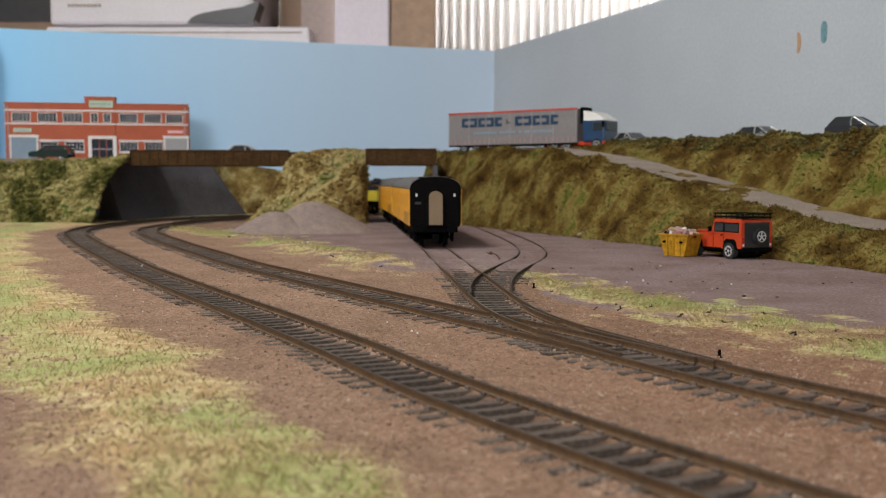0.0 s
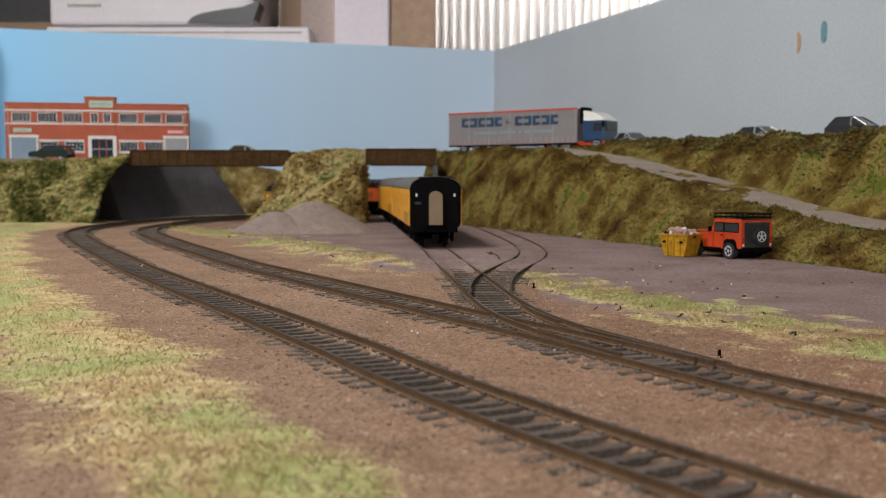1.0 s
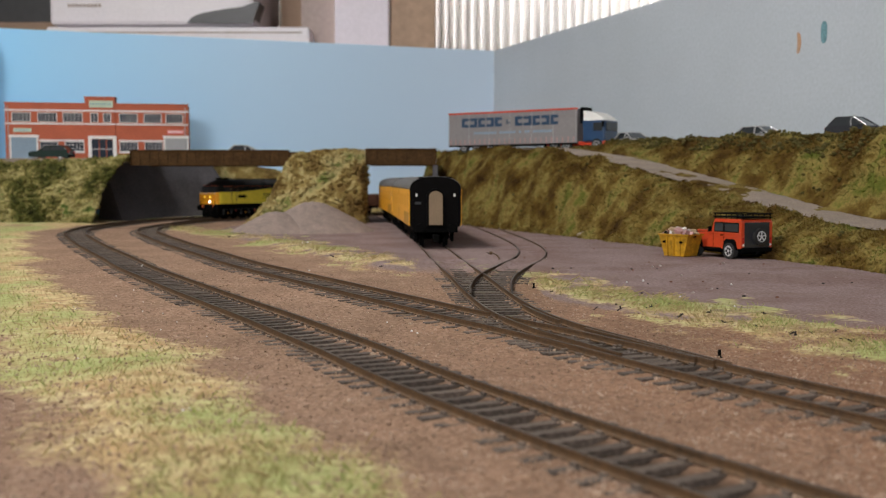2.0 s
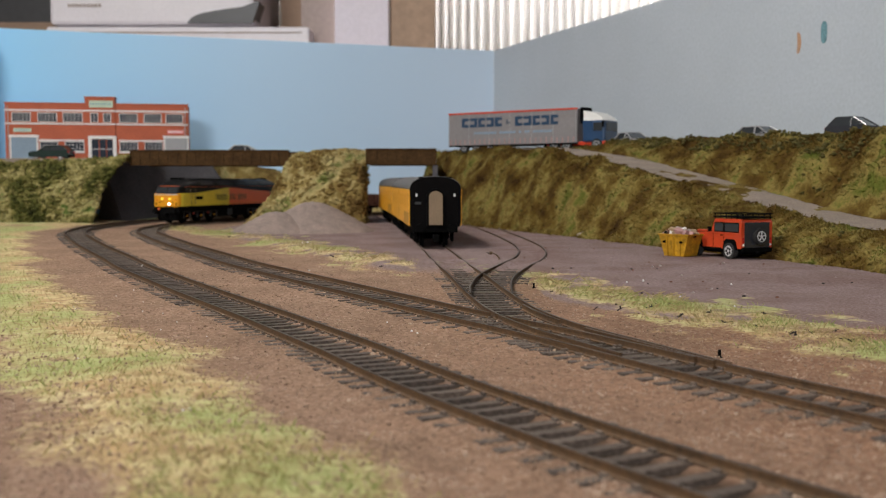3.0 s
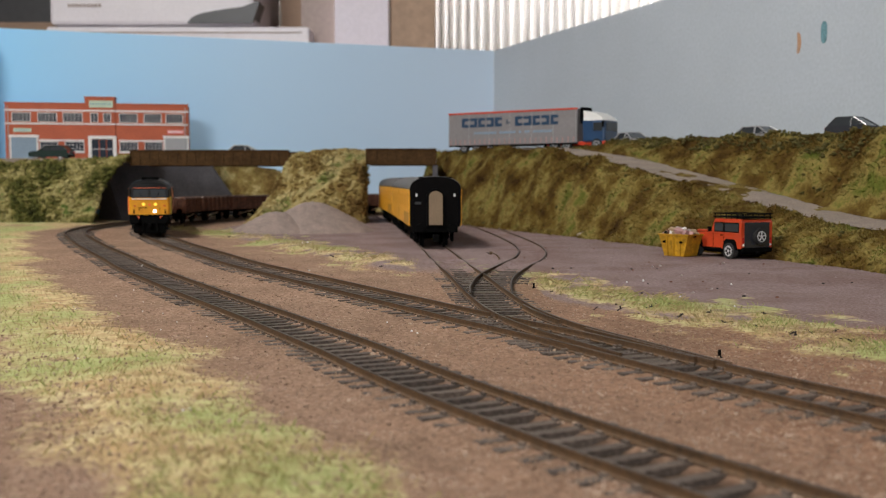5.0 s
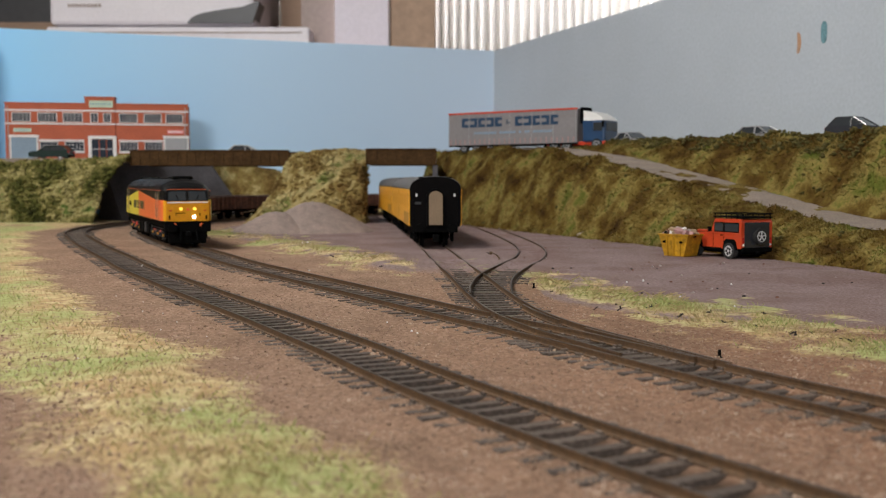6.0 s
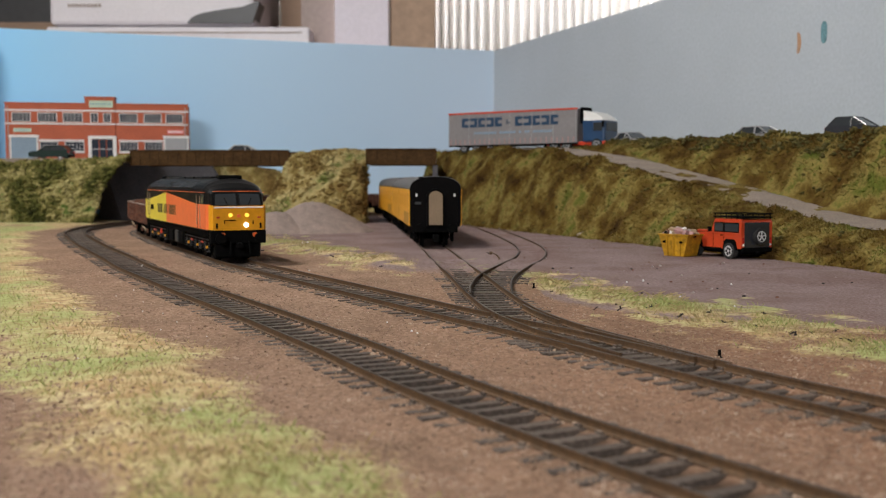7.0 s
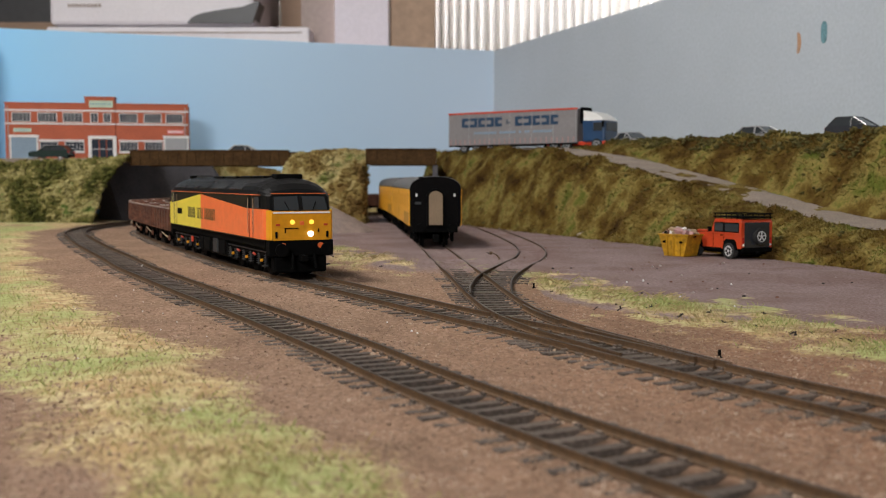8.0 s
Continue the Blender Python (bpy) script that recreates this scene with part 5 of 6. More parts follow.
    for x0, x1 in ((159, 171), (173, 184), (186, 197)):
        part("door", bm_box(X(x0), X(x1), -1.2, -0.2, 0, Z(244)), M_PANE, porch, "dark glazed door leaf")
        part("door_rail", bm_box(X(x0), X(x1), -1.5, -1.2, Z(262), Z(260)), M_SHUTTERGREY, porch)
    for x0, x1, y0, y1, m, f in ((22, 53, 225, 231.5, M_SIGNGREEN, -0.8), (295, 325, 226, 232.5, M_SIGNPINK, -0.8), (156, 198, 175, 187, M_SIGNGREEN, -2.9)):
        s = part("sign_board", bm_box(X(x0), X(x1), f, f + 0.8, Z(y1), Z(y0)), m, t, "small painted sign board")
        bars = bmesh.new()
        n = 9
        for i in range(n):
            a = X(x0) + 1.5 + (X(x1) - X(x0) - 3) * i / n
            box(bars, a, a + (X(x1) - X(x0) - 3) / n * 0.66, f - 0.15, f + 0.1, Z((y0 + y1) / 2) - 1.1, Z((y0 + y1) / 2) + 1.1)
        part("lettering", bars, M_TRIM if m is not M_SIGNGREEN else M_SHUTTER, s)
    for k in (4, 240):
        part("drainpipe", bm_rod((k, -0.8, 0), (k, -0.8, 74), 0.6, 8), M_SHUTTERGREY, t)
    return t


factory()


# ---- road vehicles: x forward, z = 0 on the road ----
M_CARGREEN = surface("dark_green_car_paint", (0.02, 0.035, 0.03), 0.25, vary=0.08, coat=0.6)
M_CARBLACK = surface("charcoal_car_paint", (0.03, 0.032, 0.04), 0.25, vary=0.08, coat=0.6)
M_CARSILVER = surface("silver_car_paint", (0.45, 0.45, 0.46), 0.3, 0.5, vary=0.06, coat=0.5)
M_TYRE = surface("rubber_tyre", (0.02, 0.02, 0.02), 0.85, vary=0.2)
M_RIM = surface("alloy_rim", (0.62, 0.62, 0.63), 0.4, 0.3, vary=0.1)
M_4X4 = surface("red_orange_body_paint", (0.50, 0.055, 0.018), 0.28, vary=0.06, coat=0.5)
M_SKIP = surface("battered_yellow_skip", (0.50, 0.255, 0.010), 0.5, vary=0.28, grain=300, coarse=110, bump=0.3)
M_TRAILER = surface("grey_white_curtain_side", (0.21, 0.197, 0.20), 0.55, vary=0.06, grain=300, coarse=40)
M_NAVY = surface("navy_lettering", (0.010, 0.045, 0.10), 0.5, vary=0.1)
M_CABBLUE = surface("blue_cab_paint", (0.02, 0.06, 0.14), 0.3, vary=0.1, coat=0.4)
M_TAILRED = surface("red_lamp_lens", (0.45, 0.02, 0.02), 0.2, vary=0.05)
M_STRAP = surface("faded_red_buckle", (0.40, 0.22, 0.21), 0.6, vary=0.1)


def road_wheel(parent, x, y, r, w, out):
    tyre = part("wheel", bm_rod((x, y - w / 2, r), (x, y + w / 2, r), r, 24), M_TYRE, parent, "black tyre")
    part("rim", bm_rod((x, y + out * (w / 2 - 0.2), r), (x, y + out * (w / 2 + 0.15), r), r * 0.66, 20), M_RIM if r < 6 else M_SHUTTERGREY, tyre, "wheel rim")
    bm = bmesh.new()
    for k in range(5):
        a = k * 2 * math.pi / 5
        rod(bm, (x + math.cos(a) * r * 0.35, y + out * (w / 2 + 0.1), r + math.sin(a) * r * 0.35), (x + math.cos(a) * r * 0.35, y + out * (w / 2 + 0.25), r + math.sin(a) * r * 0.35), r * 0.19, 8)
    part("wheel_holes", bm, M_TYRE, tyre)


def car(m, paint, label, L=56, W=23, H=19):
    t = thing("car", m, label, "car", "parked cars")
    h = L / 2
    low = [(-h, 4.2), (-h + 1, 3), (h - 1, 3), (h, 4.4), (h, 8.2), (h - 3, 10.2), (h - 16, 11.3), (-h + 4, 11.6), (-h + 0.4, 10.8)]
    part("body", bm_prism(low, "y", -W / 2, W / 2), paint, t)
    cabin = bmesh.new()
    b0, b1 = [(-h + 2, 11.4), (h - 13, 11.2)], [(-h + 9, H), (h - 26, H)]
    vs = []
    for s in (-1, 1):
        vs += [cabin.verts.new((b0[0][0], s * (W / 2 - 0.8), b0[0][1])), cabin.verts.new((b0[1][0], s * (W / 2 - 0.8), b0[1][1])),
               cabin.verts.new((b1[1][0], s * (W / 2 - 3.2), H)), cabin.verts.new((b1[0][0], s * (W / 2 - 3.2), H))]
    for q in ((0, 1, 2, 3), (7, 6, 5, 4), (0, 4, 5, 1), (1, 5, 6, 2), (2, 6, 7, 3), (3, 7, 4, 0)):
        cabin.faces.new([vs[i] for i in q])
    bmesh.ops.recalc_face_normals(cabin, faces=cabin.faces[:])
    part("cabin_glass", cabin, M_SCREEN, t, "dark glazed cabin")
    part("roof", bm_box(-h + 8.6, h - 25.6, -W / 2 + 3.0, W / 2 - 3.0, H - 0.5, H + 0.5, bevel=0.4), paint, t)
    for s in (-1, 1):
        for (xa, za), (xb, zb) in (((-h + 2, 11.4), (-h + 9, H)), ((h - 13, 11.2), (h - 26, H)), ((-2, 11.3), (-2.5, H))):
            part("pillar", bm_rod((xa, s * (W / 2 - 0.7), za), (xb, s * (W / 2 - 3.1), zb), 0.7, 6), paint, t)
        for x in (-h + 10.5, h - 10.5):
            road_wheel(t, x, s * (W / 2 - 1.6), 4.2, 2.8, s)
        part("headlight", bm_box(h - 1, h + 0.3, s * (W / 2 - 4) - 2, s * (W / 2 - 4) + 2, 6.5, 8.2, bevel=0.2), M_WHITE, t)
        part("tail_lamp", bm_box(-h - 0.2, -h + 1.4, s * (W / 2 - 2.2) - 1.8, s * (W / 2 - 2.2) + 1.8, 8.2, 10.6, bevel=0.2), M_TAILRED, t)
        part("mirror", bm_box(h - 20, h - 18, s * (W / 2 + 0.6) - 0.8, s * (W / 2 + 0.6) + 0.8, 11.4, 13, bevel=0.2), paint, t)
    part("bumper", bm_box(-h - 0.5, -h + 1, -W / 2 + 1, W / 2 - 1, 3.6, 6, bevel=0.3), M_BLACK, t)
    return t


WALL_ANG = math.degrees(math.atan2(EU[1], EU[0]))
car(at(-522, 1400, 79.5, 176), M_CARGREEN, "dark green hatchback parked before the factory", 54, 23, 18)
car(at(-246, 1322, 77.5, 4), M_CARSILVER, "pale car crossing the girder bridge", 50, 23, 17.5)
car(at(350, 884, ROAD_Z + 1.5, WALL_ANG + 22), M_CARBLACK, "charcoal hatchback parked behind the hedge", 50, 23, 19)
car(at(302, 990, ROAD_Z - 0.6, WALL_ANG + 12), M_CARSILVER, "silver car half hidden by the hedge", 54, 23, 18.5)
car(at(205, 1128, ROAD_Z + 0.6, WALL_ANG), M_CARSILVER, "grey car on the road ahead of the lorry", 50, 23, 18)


def lorry():
    ang = math.degrees(math.atan2(-110, 143))
    t = thing("articulated_lorry", at(7, 1270, ROAD_Z + 0.4, ang), "grey curtain-sided articulated lorry with a blue and white cab", "lorry")
    L, W = 178, 33
    body = part("trailer", bm_box(0, L, 0, W, 8, 46, bevel=0.5), M_TRAILER, t, "grey curtain-sided trailer")
    part("red_top_rail", bm_box(-0.4, L + 0.4, -0.5, 0.6, 45.2, 47.2, bevel=0.2), M_RED, body, "thin red top rail")
    part("bottom_rail", bm_box(-0.4, L + 0.4, -0.4, 0.6, 7, 8.6, bevel=0.2), M_BLACK, body)
    for i in range(25):
        x = 3 + i * 7.1
        part("strap", bm_box(x, x + 1.0, -0.45, 0.1, 8.8, 15.5), M_STRAP, body, "faded red strap")
    for i in range(7):
        part("curtain_seam", bm_box(i * 29.3 + 0.5, i * 29.3 + 1.0, -0.2, 0.1, 8.8, 45), M_SHUTTERGREY, body)
    bars = bmesh.new()
    x = 20.0
    for word in (5, 0, 5):
        if word == 0:
            box(bars, x, x + 1.2, -0.4, 0.1, 32, 37)
            box(bars, x + 2.2, x + 5.0, -0.4, 0.1, 33, 34.4)
            x += 12
            continue
        for k in range(word):
            stem = x if k % 2 == 0 else x + 6.4
            box(bars, stem, stem + 3.9, -0.45, 0.1, 29.6, 40.4)
            for z in ((29.6, 32.9), (37.1, 40.4)):
                box(bars, x + 3.2 * (k % 2 == 0), x + 6.4 + 3.2 * (k % 2 == 0), -0.45, 0.1, *z)
            x += 12.0
        x += 4
    part("lettering", bars, M_NAVY, body, "row of plain navy blocks")
    bars = bmesh.new()
    x = 38.0
    rnd = random.Random(3)
    while x < 146:
        w = rnd.uniform(2.0, 3.4)
        box(bars, x, x + w, -0.4, 0.1, 21.2, 24.0)
        x += w + (0.9 if rnd.random() < 0.86 else 5.0)
    part("small_lettering", bars, M_SHUTTER, body, "row of small grey-blue bars")
    part("chassis", bm_box(4, L - 4, 8, W - 8, 7, 12.2), M_BLACK, t)
    for x in (22, 40, 58):
        for y, s in ((3, -1), (W - 3, 1)):
            road_wheel(t, x, y, 6.2, 4, s)
    part("side_guard", bm_box(72, 128, 1, 2, 6, 9.5), M_BLACK, t)
    part("landing_leg", bm_box(132, 136, 5, 28, 1, 12), M_BLACK, t)
    # tractor
    tr = part("cab", bm_box(L + 6, L + 34, 1, W - 1, 9, 33, bevel=2.2), M_CABBLUE, t, "blue lorry cab")
    part("roof_fairing", bm_prism([(L + 7, 32), (L + 33.5, 32), (L + 30, 36), (L + 20, 41.5), (L + 7, 43.5)], "y", 2, W - 2), M_WHITE, tr, "white roof fairing")
    part("windscreen", bm_box(L + 33.2, L + 34.6, 4, W - 4, 21, 31, bevel=0.3), M_SCREEN, tr)
    part("side_window", bm_box(L + 20, L + 31, 0.6, 1.2, 21, 30, bevel=0.15), M_SCREEN, tr)
    part("sleeper_panel", bm_box(L + 7, L + 18, 0.5, 1.1, 24, 32.5), M_CABBLUE, tr)
    part("mirror", bm_box(L + 32, L + 34, -2.5, 0, 25, 32, bevel=0.3), M_BLACK, tr)
    part("bumper", bm_box(L + 31, L + 35.5, 0.5, W - 0.5, 3.5, 10, bevel=0.8), M_RED, tr, "red bumper")
    part("tractor_chassis", bm_box(L - 42, L + 30, 4, W - 4, 5.5, 10, bevel=0.6), M_RED, t, "red tractor chassis")
    for x in (L - 30, L - 14, L + 24):
        for y, s in ((3, -1), (W - 3, 1)):
            road_wheel(t, x, y, 6.4, 4.2, s)
    part("trailer_fridge", bm_box(L, L + 4, 6, W - 6, 30, 48, bevel=0.8), M_BLACK, t, "dark unit on the trailer front")
    return t


lorry()


def off_roader():
    ang = math.degrees(math.atan2(0.84, -0.545))
    t = thing("off_road_car", at(184.0, 668, 2.3, ang - 8), "red-orange off-road car with a black roof rack parked on the yard", "car")
    W = 25.5
    h = 25.5
    side = [(-h, 7.5), (-h + 5, 6.5), (h - 1, 6.5), (h, 8), (h, 15.4), (h - 1, 16.2), (4.4, 17.2), (1.2, 25.0), (-h + 0.5, 25.0), (-h, 24)]
    body = part("body", bm_prism(side, "y", -W / 2, W / 2), M_4X4, t)
    part("roof", bm_box(-h + 0.2, 1.8, -W / 2 + 0.3, W / 2 - 0.3, 24.8, 26.2, bevel=0.5), M_4X4, t)
    part("bonnet", bm_box(5.0, h - 1.0, -8.6, 8.6, 16.2, 17.9, bevel=0.5), M_4X4, t)
    for s in (-1, 1):
        part("wing_top", bm_box(6.0, h - 1.6, min(s * 8.9, s * 12.6), max(s * 8.9, s * 12.6), 16.3, 16.9), M_BLACK, t, "black wing-top plate")
        for x0, x1 in ((-h + 3.0, -9.4), (-7.6, 0.6)):
            part("window_frame", bm_box(x0 - 0.7, x1 + 0.7, s * W / 2 - 0.15, s * W / 2 + 0.15, 17.4, 23.9, bevel=0.1), M_BLACK, body, "black window surround")
            part("side_window", bm_box(x0, x1, s * W / 2 - 0.2, s * W / 2 + 0.25, 18.0, 23.2, bevel=0.1), M_SCREEN, body, "dark side window")
        for x in (-h + 10.5, h - 6.2):
            arch = [(x - 6.8, 6.4), (x - 5.6, 11.0), (x - 3.4, 13.0), (x + 3.4, 13.0), (x + 5.6, 11.0), (x + 6.6, 6.4)]
            y0, y1 = sorted((s * (W / 2 - 1), s * (W / 2 + 1.0)))
            part("wheel_arch", bm_prism(arch, "y", y0, y1), M_BLACK, body, "black wheel arch")
            road_wheel(t, x, s * (W / 2 - 0.2), 5.3, 3.6, s)
        part("waist_line", bm_box(-h, 3.5, s * W / 2 - 0.15, s * W / 2 + 0.3, 16.3, 16.9), M_4X4, body)
        part("door_gap", bm_box(2.0, 2.4, s * W / 2 - 0.1, s * W / 2 + 0.15, 7.5, 17.0), M_BLACK, body)
        part("door_gap", bm_box(-8.6, -8.3, s * W / 2 - 0.1, s * W / 2 + 0.15, 9, 24.0), M_BLACK, body)
        part("door_handle", bm_box(-7.4, -5.4, s * W / 2 - 0.1, s * W / 2 + 0.5, 15.0, 15.6), M_BLACK, body)
        part("mirror", bm_box(3.6, 5.0, s * (W / 2 + 1.4) - 1.2, s * (W / 2 + 1.4) + 1.2, 17.5, 20.8, bevel=0.2), M_BLACK, t)
        part("sill", bm_box(-6, 12, s * W / 2 - 0.6, s * W / 2 + 0.8, 5.4, 7.0, bevel=0.2), M_BLACK, t)
        for z in (9.5, 11.6, 13.4):
            part("tail_lamp", bm_rod((-h - 0.5, s * (W / 2 - 1.5), z), (-h + 0.2, s * (W / 2 - 1.5), z), 0.7, 10), M_WHITE if z < 10 else M_TAILRED, body)
        part("headlight", bm_rod((h - 0.3, s * 9.2, 12.4), (h + 0.4, s * 9.2, 12.4), 1.6, 14), M_WHITE, body)
        part("mud_flap", bm_box(-h + 7.0, -h + 7.4, s * 10.8 - 2.0, s * 10.8 + 2.0, 1.2, 6.5), M_BLACK, t)
    part("windscreen", bm_box(-0.2, 0.2, -10.6, 10.6, 0.8, 7.2, bevel=0.1), M_SCREEN, body, "dark windscreen", m=at(4.3, 0, 17.2, 0, 0, -22.3))
    part("rear_door", bm_box(-h - 0.3, -h + 0.3, -10.4, 10.4, 7.6, 24.2, bevel=0.1), M_CARBLACK, body, "dark rear door")
    part("rear_window", bm_box(-h - 0.5, -h + 0.3, -8.6, 8.6, 17.8, 23.4, bevel=0.1), M_SCREEN, body)
    spare = part("spare_wheel", bm_rod((-h - 3.2, -1.2, 15.0), (-h - 0.2, -1.2, 15.0), 5.3, 24), M_TYRE, t, "black spare tyre on the rear door")
    bm = bmesh.new()
    for k in range(24):
        a, b = 2 * math.pi * k / 24, 2 * math.pi * (k + 1) / 24
        rod(bm, (-h - 3.3, -1.2 + 3.3 * math.cos(a), 15.0 + 3.3 * math.sin(a)), (-h - 3.3, -1.2 + 3.3 * math.cos(b), 15.0 + 3.3 * math.sin(b)), 0.35, 5)
    for k in range(5):
        a = k * 2 * math.pi / 5 + 0.3
        rod(bm, (-h - 3.3, -1.2, 15.0), (-h - 3.3, -1.2 + 3.2 * math.cos(a), 15.0 + 3.2 * math.sin(a)), 0.45, 5)
    part("spare_rim", bm, M_RIM, spare, "spoked alloy rim")
    part("rear_bumper", bm_box(-h - 1.2, -h + 1, -W / 2 + 0.3, W / 2 - 0.3, 5.0, 7.8, bevel=0.3), M_BLACK, t)
    part("tow_bar", bm_box(-h - 2.2, -h, -1.0, 1.0, 3.6, 5.4, bevel=0.2), M_BLACK, t)
    part("front_bumper", bm_box(h - 0.5, h + 1.5, -W / 2, W / 2, 5.4, 8.4, bevel=0.3), M_BLACK, t)
    part("grille", bm_box(h - 0.2, h + 0.3, -6, 6, 9.5, 15.2), M_BLACK, t)
    part("underside", bm_box(-h + 2, h - 2, -9, 9, 3.4, 7.0), M_BLACK, t)
    rack = part("roof_rack", bm_box(-h - 0.5, 2.5, -10.6, 10.6, 27.0, 27.5), M_BLACK, t, "black slatted roof rack")
    for s in (-1, 1):
        for z in (27.4, 29.6):
            part("rack_rail", bm_rod((-h - 1.5, s * 11.4, z), (3.4, s * 11.4, z), 0.5, 6), M_BLACK, rack)
        for i in range(6):
            x = -h + 0.5 + i * 5.4
            part("rack_post", bm_rod((x, s * 11.4, 25.8), (x, s * 11.4, 29.8), 0.4, 6), M_BLACK, rack)
    for x in (-h - 1.5, 3.4):
        for z in (27.4, 29.6):
            part("rack_rail", bm_rod((x, -11.4, z), (x, 11.4, z), 0.5, 6), M_BLACK, rack)
    for i in range(9):
        part("rack_slat", bm_box(-h + 0.5 + i * 3.1, -h + 1.5 + i * 3.1, -11, 11, 27.5, 27.9), M_BLACK, rack)
    t.scale = (0.95, 0.95, 0.95)
    return t


off_roader()


def skip():
    t = thing("rubbish_skip", at(153.5, 674, 2.3, -50), "battered yellow skip heaped with rubble beside the car", "skip")
    def tub(bm, l0, l1, w0, w1, z0, z1):
        lo = [bm.verts.new((x, y, z0)) for x, y in ((-l0, -w0), (l0, -w0), (l0, w0), (-l0, w0))]
        hi = [bm.verts.new((x, y, z1)) for x, y in ((-l1, -w1), (l1, -w1), (l1, w1), (-l1, w1))]
        for i in range(4):
            bm.faces.new((lo[i], lo[(i + 1) % 4], hi[(i + 1) % 4], hi[i]))
        return lo, hi
    bm = bmesh.new()
    lo, hi = tub(bm, 9.5, 14.0, 8.0, 9.2, 0.4, 16.5)
    lo2, hi2 = tub(bm, 8.8, 13.2, 7.4, 8.5, 1.2, 16.5)
    bm.faces.new(lo[::-1])
    bm.faces.new(lo2)
    for i in range(4):
        bm.faces.new((hi[i], hi[(i + 1) % 4], hi2[(i + 1) % 4], hi2[i]))
    bmesh.ops.recalc_face_normals(bm, faces=bm.faces[:])
    part("tub", bm, M_SKIP, t)
    for s in (-1, 1):
        part("rim", bm_box(-14.6, 14.6, s * 9.2 - 0.7, s * 9.2 + 0.7, 15.8, 17.0, bevel=0.2), M_SKIP, t)
        part("rim", bm_box(s * 14.0 - 0.7, s * 14.0 + 0.7, -9.6, 9.6, 15.8, 17.0, bevel=0.2), M_SKIP, t)
        for x in (-6, 0, 6):
            part("rib", bm_box(x - 0.6, x + 0.6, -0.5, 0.5, 0, 15), M_SKIP, t, m=at(0, s * 8.3, 0.6, 0, -s * 4.4))
        for x in (-8, 8):
            part("lifting_lug", bm_rod((x, s * 9, 11), (x, s * 11.2, 11), 0.9, 8), M_BLACK, t)
    t.scale = (0.82, 0.84, 0.86)
    return t


skip()


def rubble():
    rnd = random.Random(8)
    base = at(153.5, 674, 2.3, -50)
    cols = [M_LOAD, M_RUST, M_TAN, M_WHITE, M_BLACK, M_STRAP]
    for i in range(40):
        x, y = rnd.uniform(-9, 9.5), rnd.uniform(-5.3, 5.3)
        z = 12.8 + 5.0 * (1 - (x / 13) ** 2) * rnd.uniform(0.3, 1.0)
        a, b, c = rnd.uniform(1.2, 3.2), rnd.uniform(0.8, 2.4), rnd.uniform(0.5, 1.6)
        ob = part("rubble_lump", bm_box(-a, a, -b, b, -c, c, bevel=0.3), cols[i % 6], m=base @ at(x, y, z, rnd.uniform(0, 180), rnd.uniform(-35, 35), rnd.uniform(-35, 35)))
        tagged(ob, "broken lump of builders' rubble in the skip", "rubble", "rubble in the skip")
    bm = bm_box(-9.2, 9.2, -5.8, 5.8, 9.0, 12.9, bevel=0.6)
    tagged(part("rubble_fill", bm, M_GRAVEL, m=base), "grey rubble filling the yellow skip", "rubble")


rubble()


# ---- marks on the side backscene ----
def wall_mark(u, z, w, h, material, label, bend=0.0):
    pts = []
    for i in range(24):
        a = 2 * math.pi * i / 24
        q = abs(math.sin(a)) ** 0.6 * math.copysign(1, math.sin(a))
        pts.append((w / 2 * math.cos(a) + bend * (1 - q * q), h / 2 * q))
    bm = bm_prism(pts, "y", -0.4, 0.05)
    p = np.array(CORNER) + EU * u
    ob = part("wall_mark", bm, material, m=at(p[0], p[1], z, WALL_ANG))
    return tagged(ob, label, "mark", "marks on the backscene")


M_TEAL = surface("teal_paint_patch", (0.16, 0.33, 0.38), 0.7, vary=0.25, coarse=150)
M_PEEL = surface("peeled_orange_patch", (0.52, 0.31, 0.19), 0.8, vary=0.2, coarse=150)
U0 = float(np.dot(np.array(CORNER), EU))
wall_mark(-850 - U0, 185, 5.5, 21, M_PEEL, "orange sliver of bare board on the painted wall", 2.0)
wall_mark(-813 - U0, 190.5, 8.5, 21, M_TEAL, "teal capsule-shaped patch on the painted wall")

# ---- behind the layout: shelf, printer and boxes ----
M_PRINTER = surface("off_white_plastic", (0.86, 0.82, 0.87), 0.45, vary=0.03, grain=200, coarse=15)
M_PRINTDARK = surface("dark_plastic_tray", (0.06, 0.06, 0.065), 0.4, vary=0.1)
M_CARDBOARD = surface("brown_cardboard", (0.36, 0.245, 0.175), 0.8, vary=0.06, grain=200, coarse=12)
M_BOXWHITE = surface("lilac_white_box", (0.88, 0.82, 0.92), 0.6, vary=0.03, grain=200, coarse=10)
M_WOODPANEL = surface("beige_wood_panel", (0.47, 0.32, 0.22), 0.6, vary=0.08, grain=60, coarse=12)
M_GREIGE = surface("grey_brown_panel", (0.42, 0.34, 0.31), 0.7, vary=0.06, grain=100, coarse=12)
shelf = thing("shelf", at(0, 0, 0), "long dark shelf behind the layout", "shelf")
part("board", bm_box(-1500, 20, 2040, 2700, 262, 284, bevel=1.5), M_GREIGE, shelf)
for lx in (-1470, -740, -10):
    part("upright", bm_box(lx - 12, lx + 12, 2060, 2680, -950, 262, bevel=1), M_GREIGE, shelf)


